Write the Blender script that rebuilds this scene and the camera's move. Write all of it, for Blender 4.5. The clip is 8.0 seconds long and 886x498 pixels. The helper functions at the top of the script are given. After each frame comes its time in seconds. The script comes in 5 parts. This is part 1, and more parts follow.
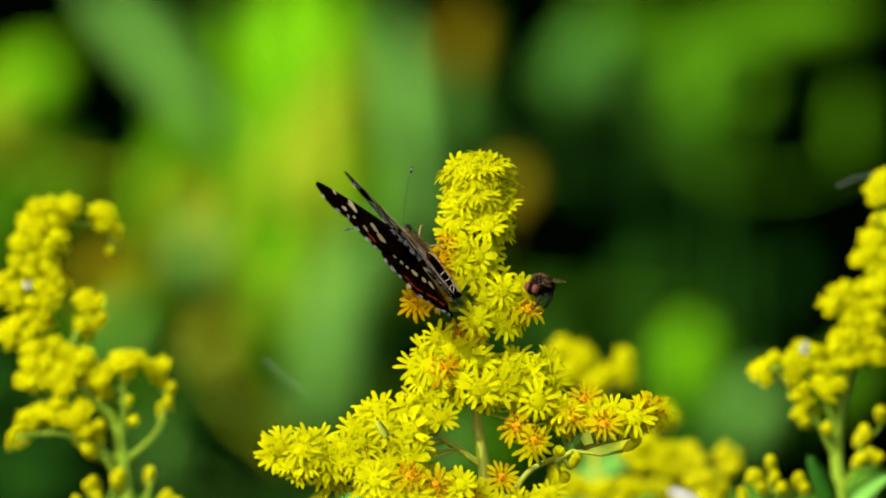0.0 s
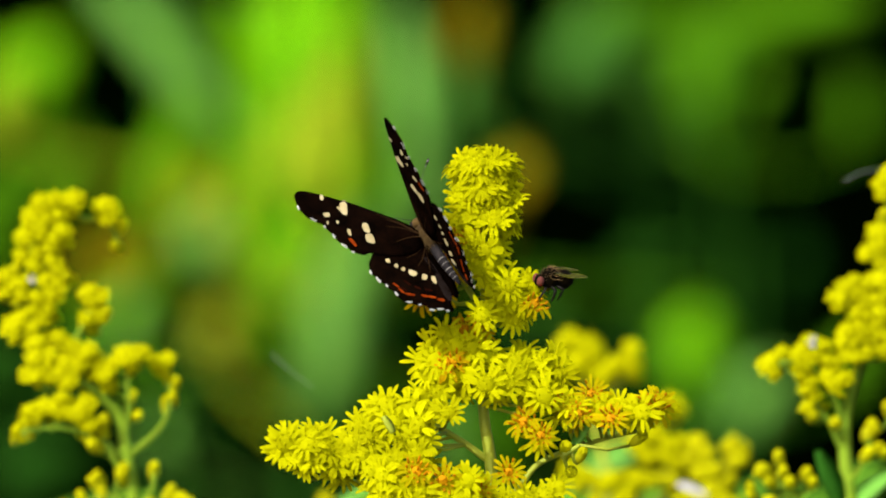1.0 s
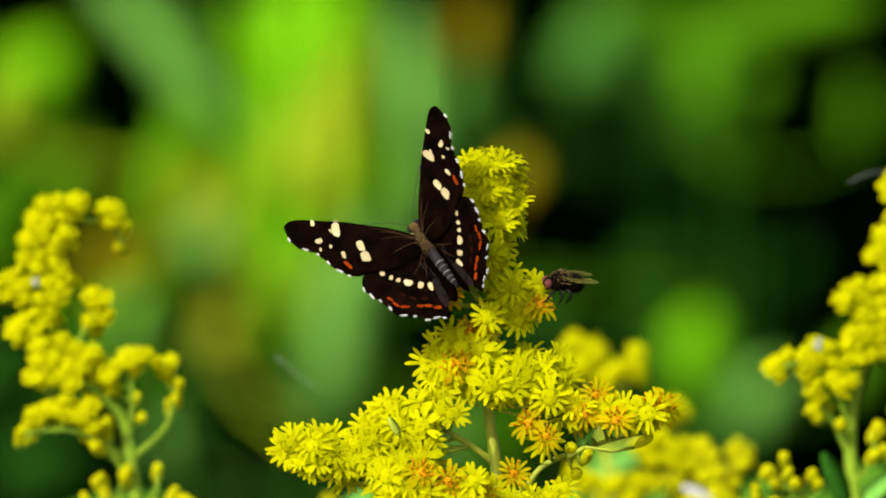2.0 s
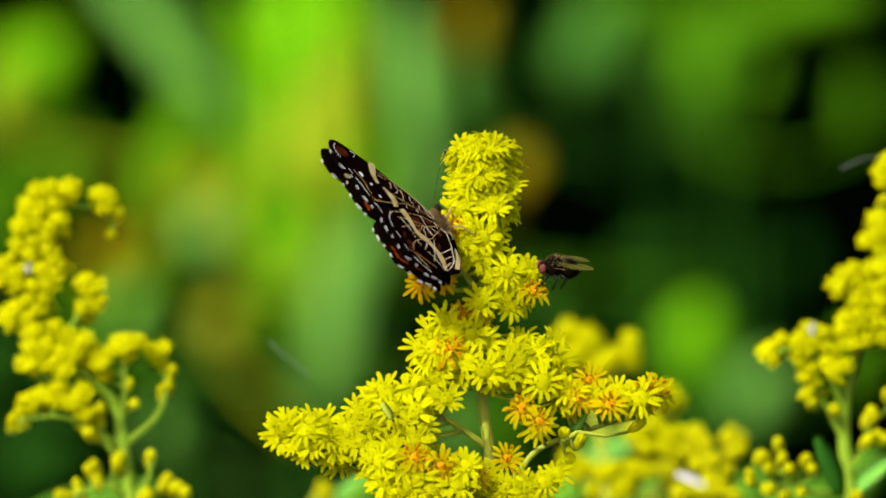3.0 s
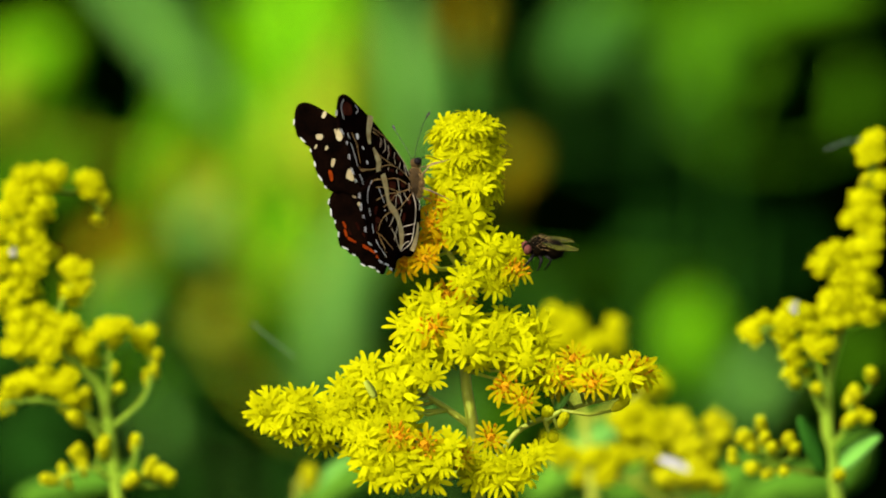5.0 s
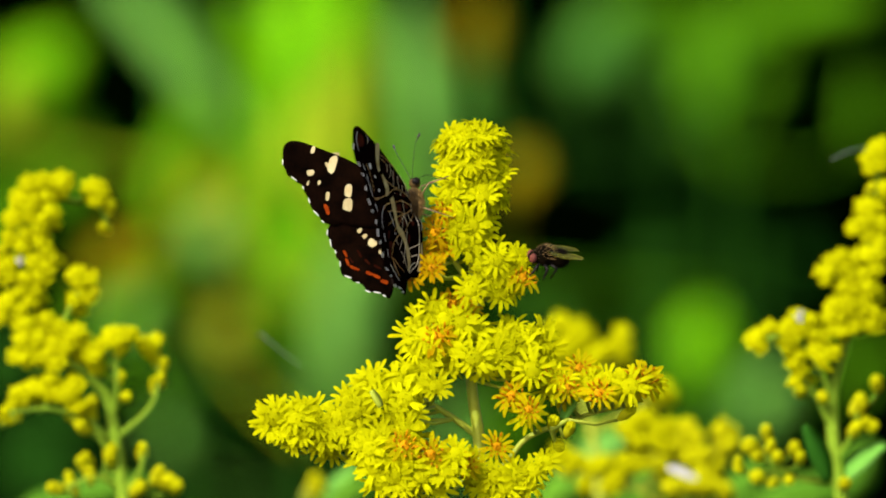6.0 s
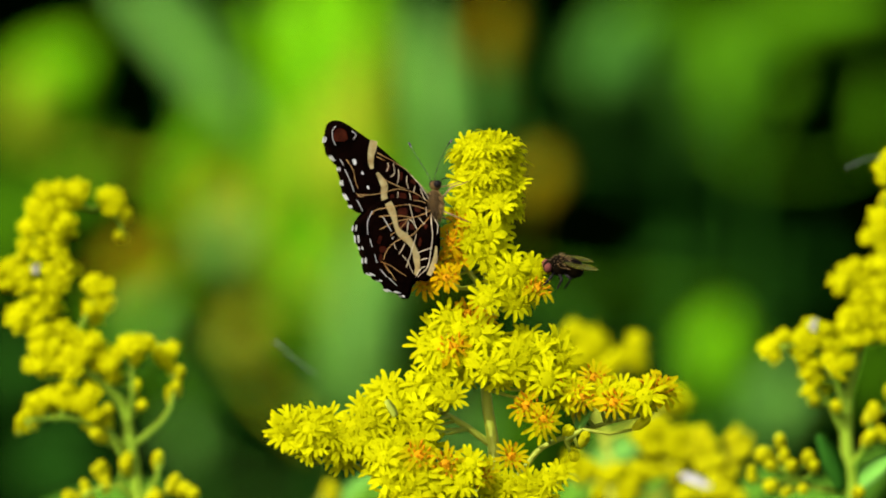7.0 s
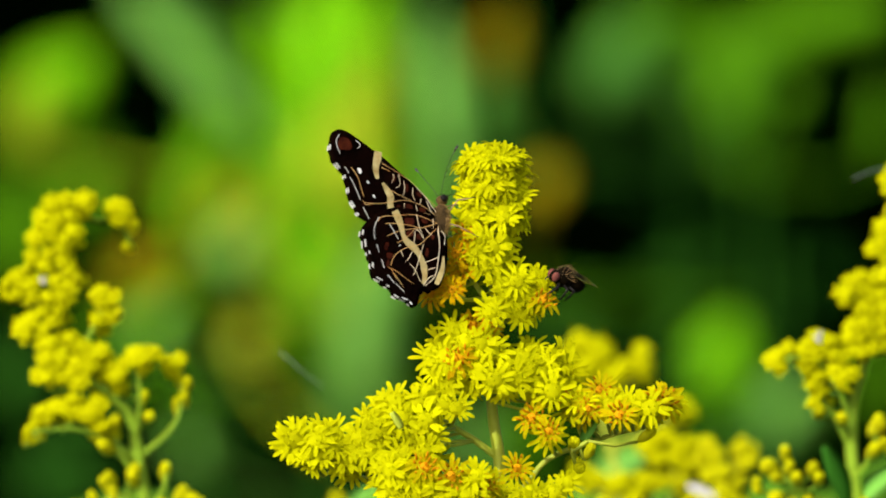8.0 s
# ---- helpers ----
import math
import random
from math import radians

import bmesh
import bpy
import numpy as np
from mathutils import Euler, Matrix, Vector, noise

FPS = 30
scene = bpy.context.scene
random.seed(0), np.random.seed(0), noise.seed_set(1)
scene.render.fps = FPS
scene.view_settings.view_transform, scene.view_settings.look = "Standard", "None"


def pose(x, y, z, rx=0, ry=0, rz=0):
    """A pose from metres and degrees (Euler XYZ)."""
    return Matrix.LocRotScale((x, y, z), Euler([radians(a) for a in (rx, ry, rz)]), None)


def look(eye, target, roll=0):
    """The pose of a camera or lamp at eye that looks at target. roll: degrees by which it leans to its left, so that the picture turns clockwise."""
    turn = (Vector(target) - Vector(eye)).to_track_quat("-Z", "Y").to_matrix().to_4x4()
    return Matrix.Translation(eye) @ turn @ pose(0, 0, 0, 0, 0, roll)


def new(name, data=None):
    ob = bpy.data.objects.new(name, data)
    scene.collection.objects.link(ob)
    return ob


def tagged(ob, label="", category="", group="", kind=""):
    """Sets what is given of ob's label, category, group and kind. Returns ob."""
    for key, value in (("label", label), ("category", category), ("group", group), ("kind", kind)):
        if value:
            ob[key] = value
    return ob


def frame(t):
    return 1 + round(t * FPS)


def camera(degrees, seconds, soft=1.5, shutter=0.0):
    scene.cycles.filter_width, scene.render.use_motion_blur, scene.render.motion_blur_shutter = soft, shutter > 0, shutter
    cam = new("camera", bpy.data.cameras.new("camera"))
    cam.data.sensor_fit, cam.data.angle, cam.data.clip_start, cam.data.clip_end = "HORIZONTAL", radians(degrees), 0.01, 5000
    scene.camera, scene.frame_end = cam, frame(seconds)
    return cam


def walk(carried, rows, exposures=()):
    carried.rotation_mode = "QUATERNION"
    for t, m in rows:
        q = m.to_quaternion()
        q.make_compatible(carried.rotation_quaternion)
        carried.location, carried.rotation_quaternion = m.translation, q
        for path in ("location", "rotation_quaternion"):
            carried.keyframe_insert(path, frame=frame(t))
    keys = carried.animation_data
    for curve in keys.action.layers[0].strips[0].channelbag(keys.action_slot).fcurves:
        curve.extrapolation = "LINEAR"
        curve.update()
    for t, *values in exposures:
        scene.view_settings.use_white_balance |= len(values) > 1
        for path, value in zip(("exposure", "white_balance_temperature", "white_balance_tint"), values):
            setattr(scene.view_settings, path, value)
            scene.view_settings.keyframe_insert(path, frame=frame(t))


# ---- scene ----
# The plan: millimetres from the middle of the blossom spray, which stands 950 mm over the ground.
# x to the side, up, and deep (away from the eye).
def at(x, up, deep=0.0):
    return Vector((x, deep, 950 + up)) / 1000


# ---- camera ----
cam = camera(4.6571, 8.0, 1.9)
cam.data.dof.use_dof = True
cam.data.dof.focus_distance = 1.497
cam.data.dof.aperture_fstop = 23.0
cam.data.dof.aperture_blades = 0
walk(cam, [
    (0, pose(-0.00548, -1.5, 0.95217, 90.0212, 0, -0.2444)),
    (0.5, pose(-0.00532, -1.5, 0.95346, 90.00014, 0, -0.2305)),
    (1, pose(-0.00579, -1.5, 0.95427, 89.91649, 0, -0.22214)),
    (1.5, pose(-0.00615, -1.5, 0.95451, 89.91254, 0, -0.22126)),
    (1.7, pose(-0.00647, -1.5, 0.95467, 89.9129, 0, -0.2235)),
    (2.8, pose(-0.00506, -1.5, 0.95399, 89.91435, 0, -0.19273)),
    (3, pose(-0.00458, -1.5, 0.95287, 89.90287, 0, -0.19085)),
    (3.5, pose(-0.00358, -1.5, 0.95216, 89.86676, 0, -0.18373)),
    (4, pose(-0.00187, -1.5, 0.95064, 89.89168, 0, -0.16262)),
    (4.2, pose(-0.00092, -1.5, 0.94984, 89.91362, 0, -0.14996)),
    (5.3, pose(-0.00097, -1.5, 0.94881, 89.96129, 0, -0.14007)),
    (5.5, pose(-0.00033, -1.5, 0.94865, 89.97876, 0, -0.1237)),
    (6, pose(-0.00033, -1.5, 0.94856, 90.00528, 0, -0.08951)),
    (6.5, pose(-0.00014, -1.5, 0.9492, 90.00846, 0, -0.0409)),
    (7, pose(0, -1.5, 0.95, 90, 0, 0)),
    (7.5, pose(-0.00031, -1.5, 0.95074, 89.99235, 0, 0.01103)),
    (8, pose(0.00006, -1.5, 0.95074, 90.03328, 0, 0.03494)),
])

# ---- light ----
SUN_FROM = Vector((-0.45, -0.68, 0.58)).normalized()
world = bpy.data.worlds.new("sky")
scene.world = world
world.use_nodes = True
wn = world.node_tree
sky = wn.nodes.new("ShaderNodeTexSky")
sky.sky_type, sky.sun_disc = "NISHITA", False
sky.dust_density, sky.air_density, sky.ozone_density = 4.0, 0.8, 0.5
sky.sun_elevation = math.asin(SUN_FROM.z)
sky.sun_rotation = math.atan2(SUN_FROM.x, SUN_FROM.y)
wn.links.new(sky.outputs[0], wn.nodes["Background"].inputs[0])
wn.nodes["Background"].inputs[1].default_value = 0.15
sun = new("sun", bpy.data.lights.new("sun", "SUN"))
sun.data.energy, sun.data.angle, sun.data.color = 2.6, radians(0.53), (1.0, 0.95, 0.84)
sun.matrix_world = look((0, 0, 0), -SUN_FROM)
scene.view_settings.exposure = 0.42


# ---- materials ----
def material(name, colour, rough=0.6, second=None, scale=300.0, bump=0.0, bump_scale=None, through_light=0.0,
             sheen=0.0, metal=0.0, island=0.0, gloss=0.5, coords="Object", glow_through=None):
    """Two-scale noise between two colours, a fine bump, a random shade for each object, and light that passes through thin tissue."""
    m = bpy.data.materials.new(name)
    m.use_nodes = True
    nt = m.node_tree
    n, l = nt.nodes, nt.links
    b = n["Principled BSDF"]
    b.inputs["Roughness"].default_value = rough
    b.inputs["Metallic"].default_value = metal
    b.inputs["Specular IOR Level"].default_value = max(gloss, 0.2)
    b.inputs["IOR"].default_value = 1.45 if gloss > 0.3 else 1.0 + gloss * 1.2 if gloss > 0.04 else 1.0
    b.inputs["Sheen Weight"].default_value = sheen
    tc = n.new("ShaderNodeTexCoord")
    big, fine = n.new("ShaderNodeTexNoise"), n.new("ShaderNodeTexNoise")
    big.inputs["Scale"].default_value, fine.inputs["Scale"].default_value = scale, scale * 6
    for q in (big, fine):
        q.inputs["Detail"].default_value = 3
        l.new(tc.outputs[coords], q.inputs["Vector"])
    both = n.new("ShaderNodeMath")
    both.operation = "MULTIPLY_ADD"
    both.inputs[1].default_value = 0.4
    l.new(fine.outputs[0], both.inputs[0])
    l.new(big.outputs[0], both.inputs[2])
    ramp = n.new("ShaderNodeMapRange")
    ramp.inputs["From Min"].default_value, ramp.inputs["From Max"].default_value = 0.5, 0.95
    l.new(both.outputs[0], ramp.inputs["Value"])
    mix = n.new("ShaderNodeMix")
    mix.data_type = "RGBA"
    mix.inputs["A"].default_value = (*colour, 1)
    mix.inputs["B"].default_value = (*(second or [c * 0.7 for c in colour]), 1)
    l.new(ramp.outputs[0], mix.inputs["Factor"])
    out = mix.outputs["Result"]
    info = n.new("ShaderNodeObjectInfo" if not island else "ShaderNodeNewGeometry")
    shade = n.new("ShaderNodeMapRange")
    shade.inputs["To Min"].default_value, shade.inputs["To Max"].default_value = 1 - (island or 0.12), 1 + (island or 0.12)
    l.new(info.outputs["Random" if not island else "Random Per Island"], shade.inputs["Value"])
    hsv = n.new("ShaderNodeHueSaturation")
    l.new(out, hsv.inputs["Color"])
    l.new(shade.outputs[0], hsv.inputs["Value"])
    l.new(hsv.outputs[0], b.inputs["Base Color"])
    if bump:
        tex = n.new("ShaderNodeTexNoise")
        tex.inputs["Scale"].default_value = bump_scale or scale * 8
        l.new(tc.outputs[coords], tex.inputs["Vector"])
        bp = n.new("ShaderNodeBump")
        bp.inputs["Strength"].default_value, bp.inputs["Distance"].default_value = bump, 0.0003
        l.new(tex.outputs[0], bp.inputs["Height"])
        l.new(bp.outputs[0], b.inputs["Normal"])
    if through_light:
        tr = n.new("ShaderNodeBsdfTranslucent")
        if glow_through:
            tint = n.new("ShaderNodeMix")
            tint.data_type, tint.blend_type = "RGBA", "MULTIPLY"
            tint.inputs["Factor"].default_value = 1.0
            tint.inputs["B"].default_value = (*glow_through, 1)
            l.new(hsv.outputs[0], tint.inputs["A"])
            l.new(tint.outputs["Result"], tr.inputs[0])
        else:
            l.new(hsv.outputs[0], tr.inputs[0])
        ms = n.new("ShaderNodeMixShader")
        ms.inputs[0].default_value = through_light
        l.new(b.outputs[0], ms.inputs[1])
        l.new(tr.outputs[0], ms.inputs[2])
        l.new(ms.outputs[0], n["Material Output"].inputs[0])
    return m


PETAL = material("petal_yellow", (0.735, 0.765, 0.003), 0.65, (0.735, 0.75, 0.002), 250, 0.05, through_light=0.6, gloss=0.06, glow_through=(1.0, 0.96, 0.6))
RIPE_PETAL = material("petal_ripe", (0.71, 0.71, 0.003), 0.65, (0.71, 0.62, 0.002), 300, 0.1, through_light=0.65, gloss=0.06, glow_through=(1.0, 0.86, 0.6))
AGED_PETAL = material("petal_aged", (0.72, 0.60, 0.003), 0.65, (0.72, 0.50, 0.002), 300, 0.1, through_light=0.65, gloss=0.06, glow_through=(1.0, 0.82, 0.6))
DISC = material("disc_floret", (0.74, 0.40, 0.003), 0.6, (0.68, 0.26, 0.004), 500, 0.2, through_light=0.3, gloss=0.2)
BUD = material("bud_yellow", (0.72, 0.77, 0.004), 0.6, (0.72, 0.68, 0.006), 250, 0.1, through_light=0.5, gloss=0.1)
BRACT = material("bract_green", (0.74, 0.74, 0.012), 0.55, (0.62, 0.65, 0.012), 400, 0.15, through_light=0.4, gloss=0.1)
STEM = material("stem_green", (0.42, 0.50, 0.03), 0.55, (0.32, 0.40, 0.02), 180, 0.3, 1500)
STEM_DARK = material("stem_dark_green", (0.23, 0.37, 0.025), 0.55, (0.16, 0.28, 0.015), 180, 0.3, 1500, gloss=0.2)
STEM_RED = material("stem_brownish", (0.24, 0.24, 0.04), 0.55, (0.30, 0.15, 0.04), 180, 0.3, 1500)
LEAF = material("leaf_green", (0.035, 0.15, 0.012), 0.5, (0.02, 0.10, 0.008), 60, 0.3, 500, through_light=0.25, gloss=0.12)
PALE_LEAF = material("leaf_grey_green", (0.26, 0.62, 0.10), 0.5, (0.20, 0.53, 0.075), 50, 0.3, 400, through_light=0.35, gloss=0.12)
# Lit, dim and mid greens: the fall of light is put into leaf colour.
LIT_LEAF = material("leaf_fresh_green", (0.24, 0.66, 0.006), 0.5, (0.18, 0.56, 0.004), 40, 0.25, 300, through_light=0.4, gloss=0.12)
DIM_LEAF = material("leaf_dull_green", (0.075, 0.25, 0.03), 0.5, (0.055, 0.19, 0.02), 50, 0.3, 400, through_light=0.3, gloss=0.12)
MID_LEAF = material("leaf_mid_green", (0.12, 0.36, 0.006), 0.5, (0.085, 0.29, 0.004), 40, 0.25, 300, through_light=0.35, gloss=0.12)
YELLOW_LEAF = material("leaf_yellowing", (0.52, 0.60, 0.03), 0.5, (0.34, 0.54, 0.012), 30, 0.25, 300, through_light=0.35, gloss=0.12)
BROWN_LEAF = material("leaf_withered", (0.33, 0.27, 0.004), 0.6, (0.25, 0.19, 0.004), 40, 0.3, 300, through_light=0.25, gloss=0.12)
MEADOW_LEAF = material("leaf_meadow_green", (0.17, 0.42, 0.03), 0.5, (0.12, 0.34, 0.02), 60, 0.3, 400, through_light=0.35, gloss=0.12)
# Near-black green: the depth of shade is put into the leaf colour.
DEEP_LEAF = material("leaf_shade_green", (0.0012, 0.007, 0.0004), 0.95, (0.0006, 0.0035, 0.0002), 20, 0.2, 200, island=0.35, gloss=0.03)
SOIL = material("soil", (0.035, 0.030, 0.018), 0.9, (0.02, 0.03, 0.01), 3, 0.4, 60)
WING = material("wing_dark_scales", (0.0010, 0.0007, 0.0005), 0.85, (0.0065, 0.0028, 0.0016), 350, 0.08, 6000, gloss=0.02)
WING_UNDER = material("wing_underside_scales", (0.0008, 0.0005, 0.0004), 0.85, (0.0042, 0.0014, 0.0010), 300, 0.08, 6000, gloss=0.02)
CREAM = material("cream_scales", (0.56, 0.50, 0.29), 0.8, (0.46, 0.36, 0.17), 600, 0.15, 6000, gloss=0.03)
BUFF = material("buff_scales", (0.46, 0.41, 0.20), 0.8, (0.26, 0.18, 0.06), 500, 0.15, 6000, gloss=0.03)
FRINGE = material("white_fringe_scales", (0.66, 0.67, 0.64), 0.85, (0.60, 0.61, 0.60), 900, 0.15, 6000, gloss=0.03)
ORANGE = material("orange_scales", (0.27, 0.042, 0.004), 0.85, (0.16, 0.02, 0.003), 700, 0.15, 6000, gloss=0.03)
RUST = material("rust_scales", (0.026, 0.006, 0.003), 0.8, (0.012, 0.003, 0.002), 700, 0.15, 6000, gloss=0.03)
VEIN = material("vein_ochre", (0.62, 0.44, 0.18), 0.8, (0.42, 0.20, 0.05), 300, 0.1, 5000, gloss=0.03)
FUR = material("body_fur", (0.085, 0.050, 0.008), 0.9, (0.05, 0.028, 0.006), 900, 0.5, 5000)
FUR_BUFF = material("breast_fur", (0.46, 0.29, 0.085), 0.9, (0.10, 0.055, 0.014), 900, 0.5, 5000)
UNDER_RUST = material("underside_rust_scales", (0.050, 0.011, 0.005), 0.8, (0.016, 0.004, 0.003), 700, 0.15, 6000, gloss=0.03)
PALE_VEIN = material("vein_cream", (0.80, 0.73, 0.54), 0.8, (0.66, 0.52, 0.30), 300, 0.1, 5000, gloss=0.03)
UPPER_VEIN = material("vein_brown", (0.045, 0.024, 0.010), 0.85, (0.018, 0.010, 0.005), 400, 0.1, 5000, gloss=0.03)
GREY_HAIR = material("inner_margin_hairs", (0.020, 0.015, 0.014), 0.9, (0.008, 0.005, 0.004), 900, 0.4, 5000, gloss=0.03)
ABDOMEN = material("abdomen_scales", (0.014, 0.013, 0.015), 0.65, (0.028, 0.025, 0.028), 900, 0.4, 4000, gloss=0.2)
BAND = material("abdomen_band", (0.22, 0.21, 0.20), 0.75, None, 900)
CHITIN = material("dark_chitin", (0.006, 0.005, 0.005), 0.4, (0.012, 0.010, 0.009), 900, 0.2, 4000, gloss=0.25)
LIMB = material("limb_buff", (0.40, 0.27, 0.13), 0.6, (0.12, 0.07, 0.03), 600)
FLY_BODY = material("fly_body", (0.003, 0.0025, 0.002), 0.5, (0.010, 0.007, 0.003), 500, 0.4, 3500, gloss=0.08)
FLY_HAIR = material("fly_bristles", (0.30, 0.18, 0.06), 0.6, (0.05, 0.03, 0.01), 700)
FLY_EYE = material("fly_eye", (0.19, 0.062, 0.05), 0.5, (0.11, 0.034, 0.026), 900, 0.2, 9000, gloss=0.2)
# White for the shapes that stand in for bright glints.
GLINT_WHITE = material("white_down", (0.85, 0.85, 0.80), 0.8, None, 900, through_light=0.3)
SILK = material("silk", (0.55, 0.62, 0.52), 0.35, None, 500)


def film_glass():
    """Fly wing: thin, smoky and clear."""
    m = bpy.data.materials.new("fly_wing_membrane")
    m.use_nodes = True
    n, l = m.node_tree.nodes, m.node_tree.links
    b = n["Principled BSDF"]
    b.inputs["Base Color"].default_value = (0.26, 0.26, 0.03, 1)
    b.inputs["Roughness"].default_value = 0.3
    clear = n.new("ShaderNodeBsdfTransparent")
    clear.inputs[0].default_value = (0.85, 0.85, 0.7, 1)
    tex = n.new("ShaderNodeTexNoise")
    tex.inputs["Scale"].default_value = 900
    rng = n.new("ShaderNodeMapRange")
    rng.inputs["To Min"].default_value, rng.inputs["To Max"].default_value = 0.15, 0.38
    ms = n.new("ShaderNodeMixShader")
    l.new(tex.outputs[0], rng.inputs["Value"])
    l.new(rng.outputs[0], ms.inputs[0])
    l.new(clear.outputs[0], ms.inputs[1])
    l.new(b.outputs[0], ms.inputs[2])
    l.new(ms.outputs[0], n["Material Output"].inputs[0])
    return m


MEMBRANE = film_glass()


# ---- mesh helpers ----
def part(name, bm, mat, parent=None, label="", smooth=True):
    """Link a bmesh as one mesh object under a thing or a part."""
    me = bpy.data.meshes.new(name)
    bm.normal_update()
    bm.to_mesh(me)
    bm.free()
    if smooth:
        me.polygons.foreach_set("use_smooth", [True] * len(me.polygons))
    me.materials.append(mat)
    ob = new(name, me)
    ob.parent = parent
    return tagged(ob, label)


def share(name, me, parent, m):
    ob = new(name, me)
    ob.parent = parent
    ob.matrix_basis = m
    return ob


def empty(name, m, label, category, group=""):
    ob = new(name)
    ob.empty_display_size = 0.01
    ob.matrix_basis = m
    return tagged(ob, label, category, group)


def tube(bm, pts, radii, sides=7, cap=True):
    """A tapering round limb along points."""
    pts = [Vector(p) for p in pts]
    rings = []
    side = None
    for i, p in enumerate(pts):
        d = (pts[min(i + 1, len(pts) - 1)] - pts[max(i - 1, 0)]).normalized()
        if side is None:
            side = d.orthogonal().normalized()
        side = (side - d * side.dot(d)).normalized()
        up = d.cross(side)
        r = radii[i] if isinstance(radii, (list, tuple)) else radii
        rings.append([bm.verts.new(p + (side * math.cos(a) + up * math.sin(a)) * r)
                      for a in (2 * math.pi * k / sides for k in range(sides))])
    for a, b in zip(rings, rings[1:]):
        for k in range(sides):
            bm.faces.new((a[k], a[(k + 1) % sides], b[(k + 1) % sides], b[k]))
    if cap:
        bm.faces.new(rings[0][::-1])
        bm.faces.new(rings[-1])


def smooth_line(pts, n=6):
    """Catmull-Rom through points."""
    pts = [Vector(p) for p in pts]
    ext = [pts[0] * 2 - pts[1]] + pts + [pts[-1] * 2 - pts[-2]]
    out = []
    for i in range(1, len(ext) - 2):
        a, b, c, d = ext[i - 1:i + 3]
        for k in range(n):
            t = k / n
            out.append(0.5 * ((2 * b) + (c - a) * t + (2 * a - 5 * b + 4 * c - d) * t * t + (3 * b - a - 3 * c + d) * t ** 3))
    return out + [pts[-1]]


def ball(bm, centre, size, m=None, u=12, v=8):
    """A rounded lump."""
    mat = Matrix.Translation(centre) @ (m or Matrix()) @ Matrix.Diagonal((*size, 1))
    bmesh.ops.create_uvsphere(bm, u_segments=u, v_segments=v, radius=1, matrix=mat)


def facing(p, d, spin=0.0, size=1.0):
    """A pose at p whose z points along d."""
    q = Vector(d).to_track_quat("Z", "Y").to_matrix().to_4x4()
    return Matrix.Translation(p) @ q @ Matrix.Rotation(spin, 4, "Z") @ Matrix.Diagonal((size, size, size, 1))


# ---- ground ----
def ground():
    bm = bmesh.new()
    steps = [-300, -60, -15, -5, -2, 0, 2, 5, 10, 25, 80, 300]
    grid = [[bm.verts.new((x, y, 0.05 * noise.noise((x * 0.3, y * 0.3, 0)) if max(abs(x), abs(y)) > 3 else 0)) for x in steps] for y in steps]
    for a, b in zip(grid, grid[1:]):
        for k in range(len(steps) - 1):
            bm.faces.new((a[k], a[k + 1], b[k + 1], b[k]))
    tagged(part("ground", bm, SOIL), "dark soil under dense meadow plants", "ground", kind="structure")


ground()


# ---- leaves of the thicket ----
def leaf_into(bm, base, along, normal, length, width, curl=0.2, stations=6, thick=0.0006, tip=1.0):
    """A leaf with a folded midrib and a bent blade, closed and thin."""
    along = along.normalized()
    side = along.cross(normal).normalized()
    nor = side.cross(along).normalized()
    rows = []
    for i in range(stations + 1):
        s = i / stations
        w = width * 0.5 * (math.sin(math.pi * min(1, s * 0.93 + 0.05)) ** 0.8) * (1 - 0.25 * s * tip) + 0.0004
        c = base + along * length * s + nor * (-curl * length * s * s)
        rows.append([bm.verts.new(c + side * w * k + nor * (abs(k) * w * 0.25 + t))
                     for k, t in ((-1, 0), (0, thick), (1, 0), (0, -thick))])
    for a, b in zip(rows, rows[1:]):
        for k in range(4):
            bm.faces.new((a[k], a[(k + 1) % 4], b[(k + 1) % 4], b[k]))
    bm.faces.new(rows[0][::-1])
    bm.faces.new(rows[-1])


def thicket():
    """The mass of leaves far behind, its deep shade put into the colour."""
    rnd = random.Random(5)
    bm = bmesh.new()
    for _ in range(9000):
        p = Vector((rnd.uniform(-1.6, 1.6), rnd.uniform(3.1, 4.5), rnd.uniform(0.02, 2.2)))
        d = Vector((rnd.gauss(0, 1), rnd.gauss(-0.5, 1), rnd.gauss(-0.2, 0.8)))
        leaf_into(bm, p, d, Vector((rnd.gauss(0, .6), rnd.gauss(-.4, .6), 1)), rnd.uniform(0.05, 0.10), rnd.uniform(0.025, 0.045), 0.3, 3)
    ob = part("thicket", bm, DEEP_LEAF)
    tagged(ob, "dense green leaves, coloured as if deep in shade", "foliage", kind="stuff")


thicket()


def backdrop():
    """Closed hedge sheet added behind all leaves, shade put into its colour."""
    bm = bmesh.new()
    xs, zs = [k * 0.25 - 6 for k in range(49)], [k * 0.2 for k in range(19)]
    grid = [[bm.verts.new((x, 4.7 + 0.0 + 0.35 * noise.noise((x * 1.3, z * 1.3, 2)) + 0.1 * abs(x), z + 0.0)) for x in xs] for z in zs]
    for a, b in zip(grid, grid[1:]):
        for k in range(len(xs) - 1):
            bm.faces.new((a[k], a[k + 1], b[k + 1], b[k]))
    tagged(part("backdrop", bm, DEEP_LEAF), "closed sheet behind the thicket, coloured as dark shade", "hedge", kind="structure")


backdrop()


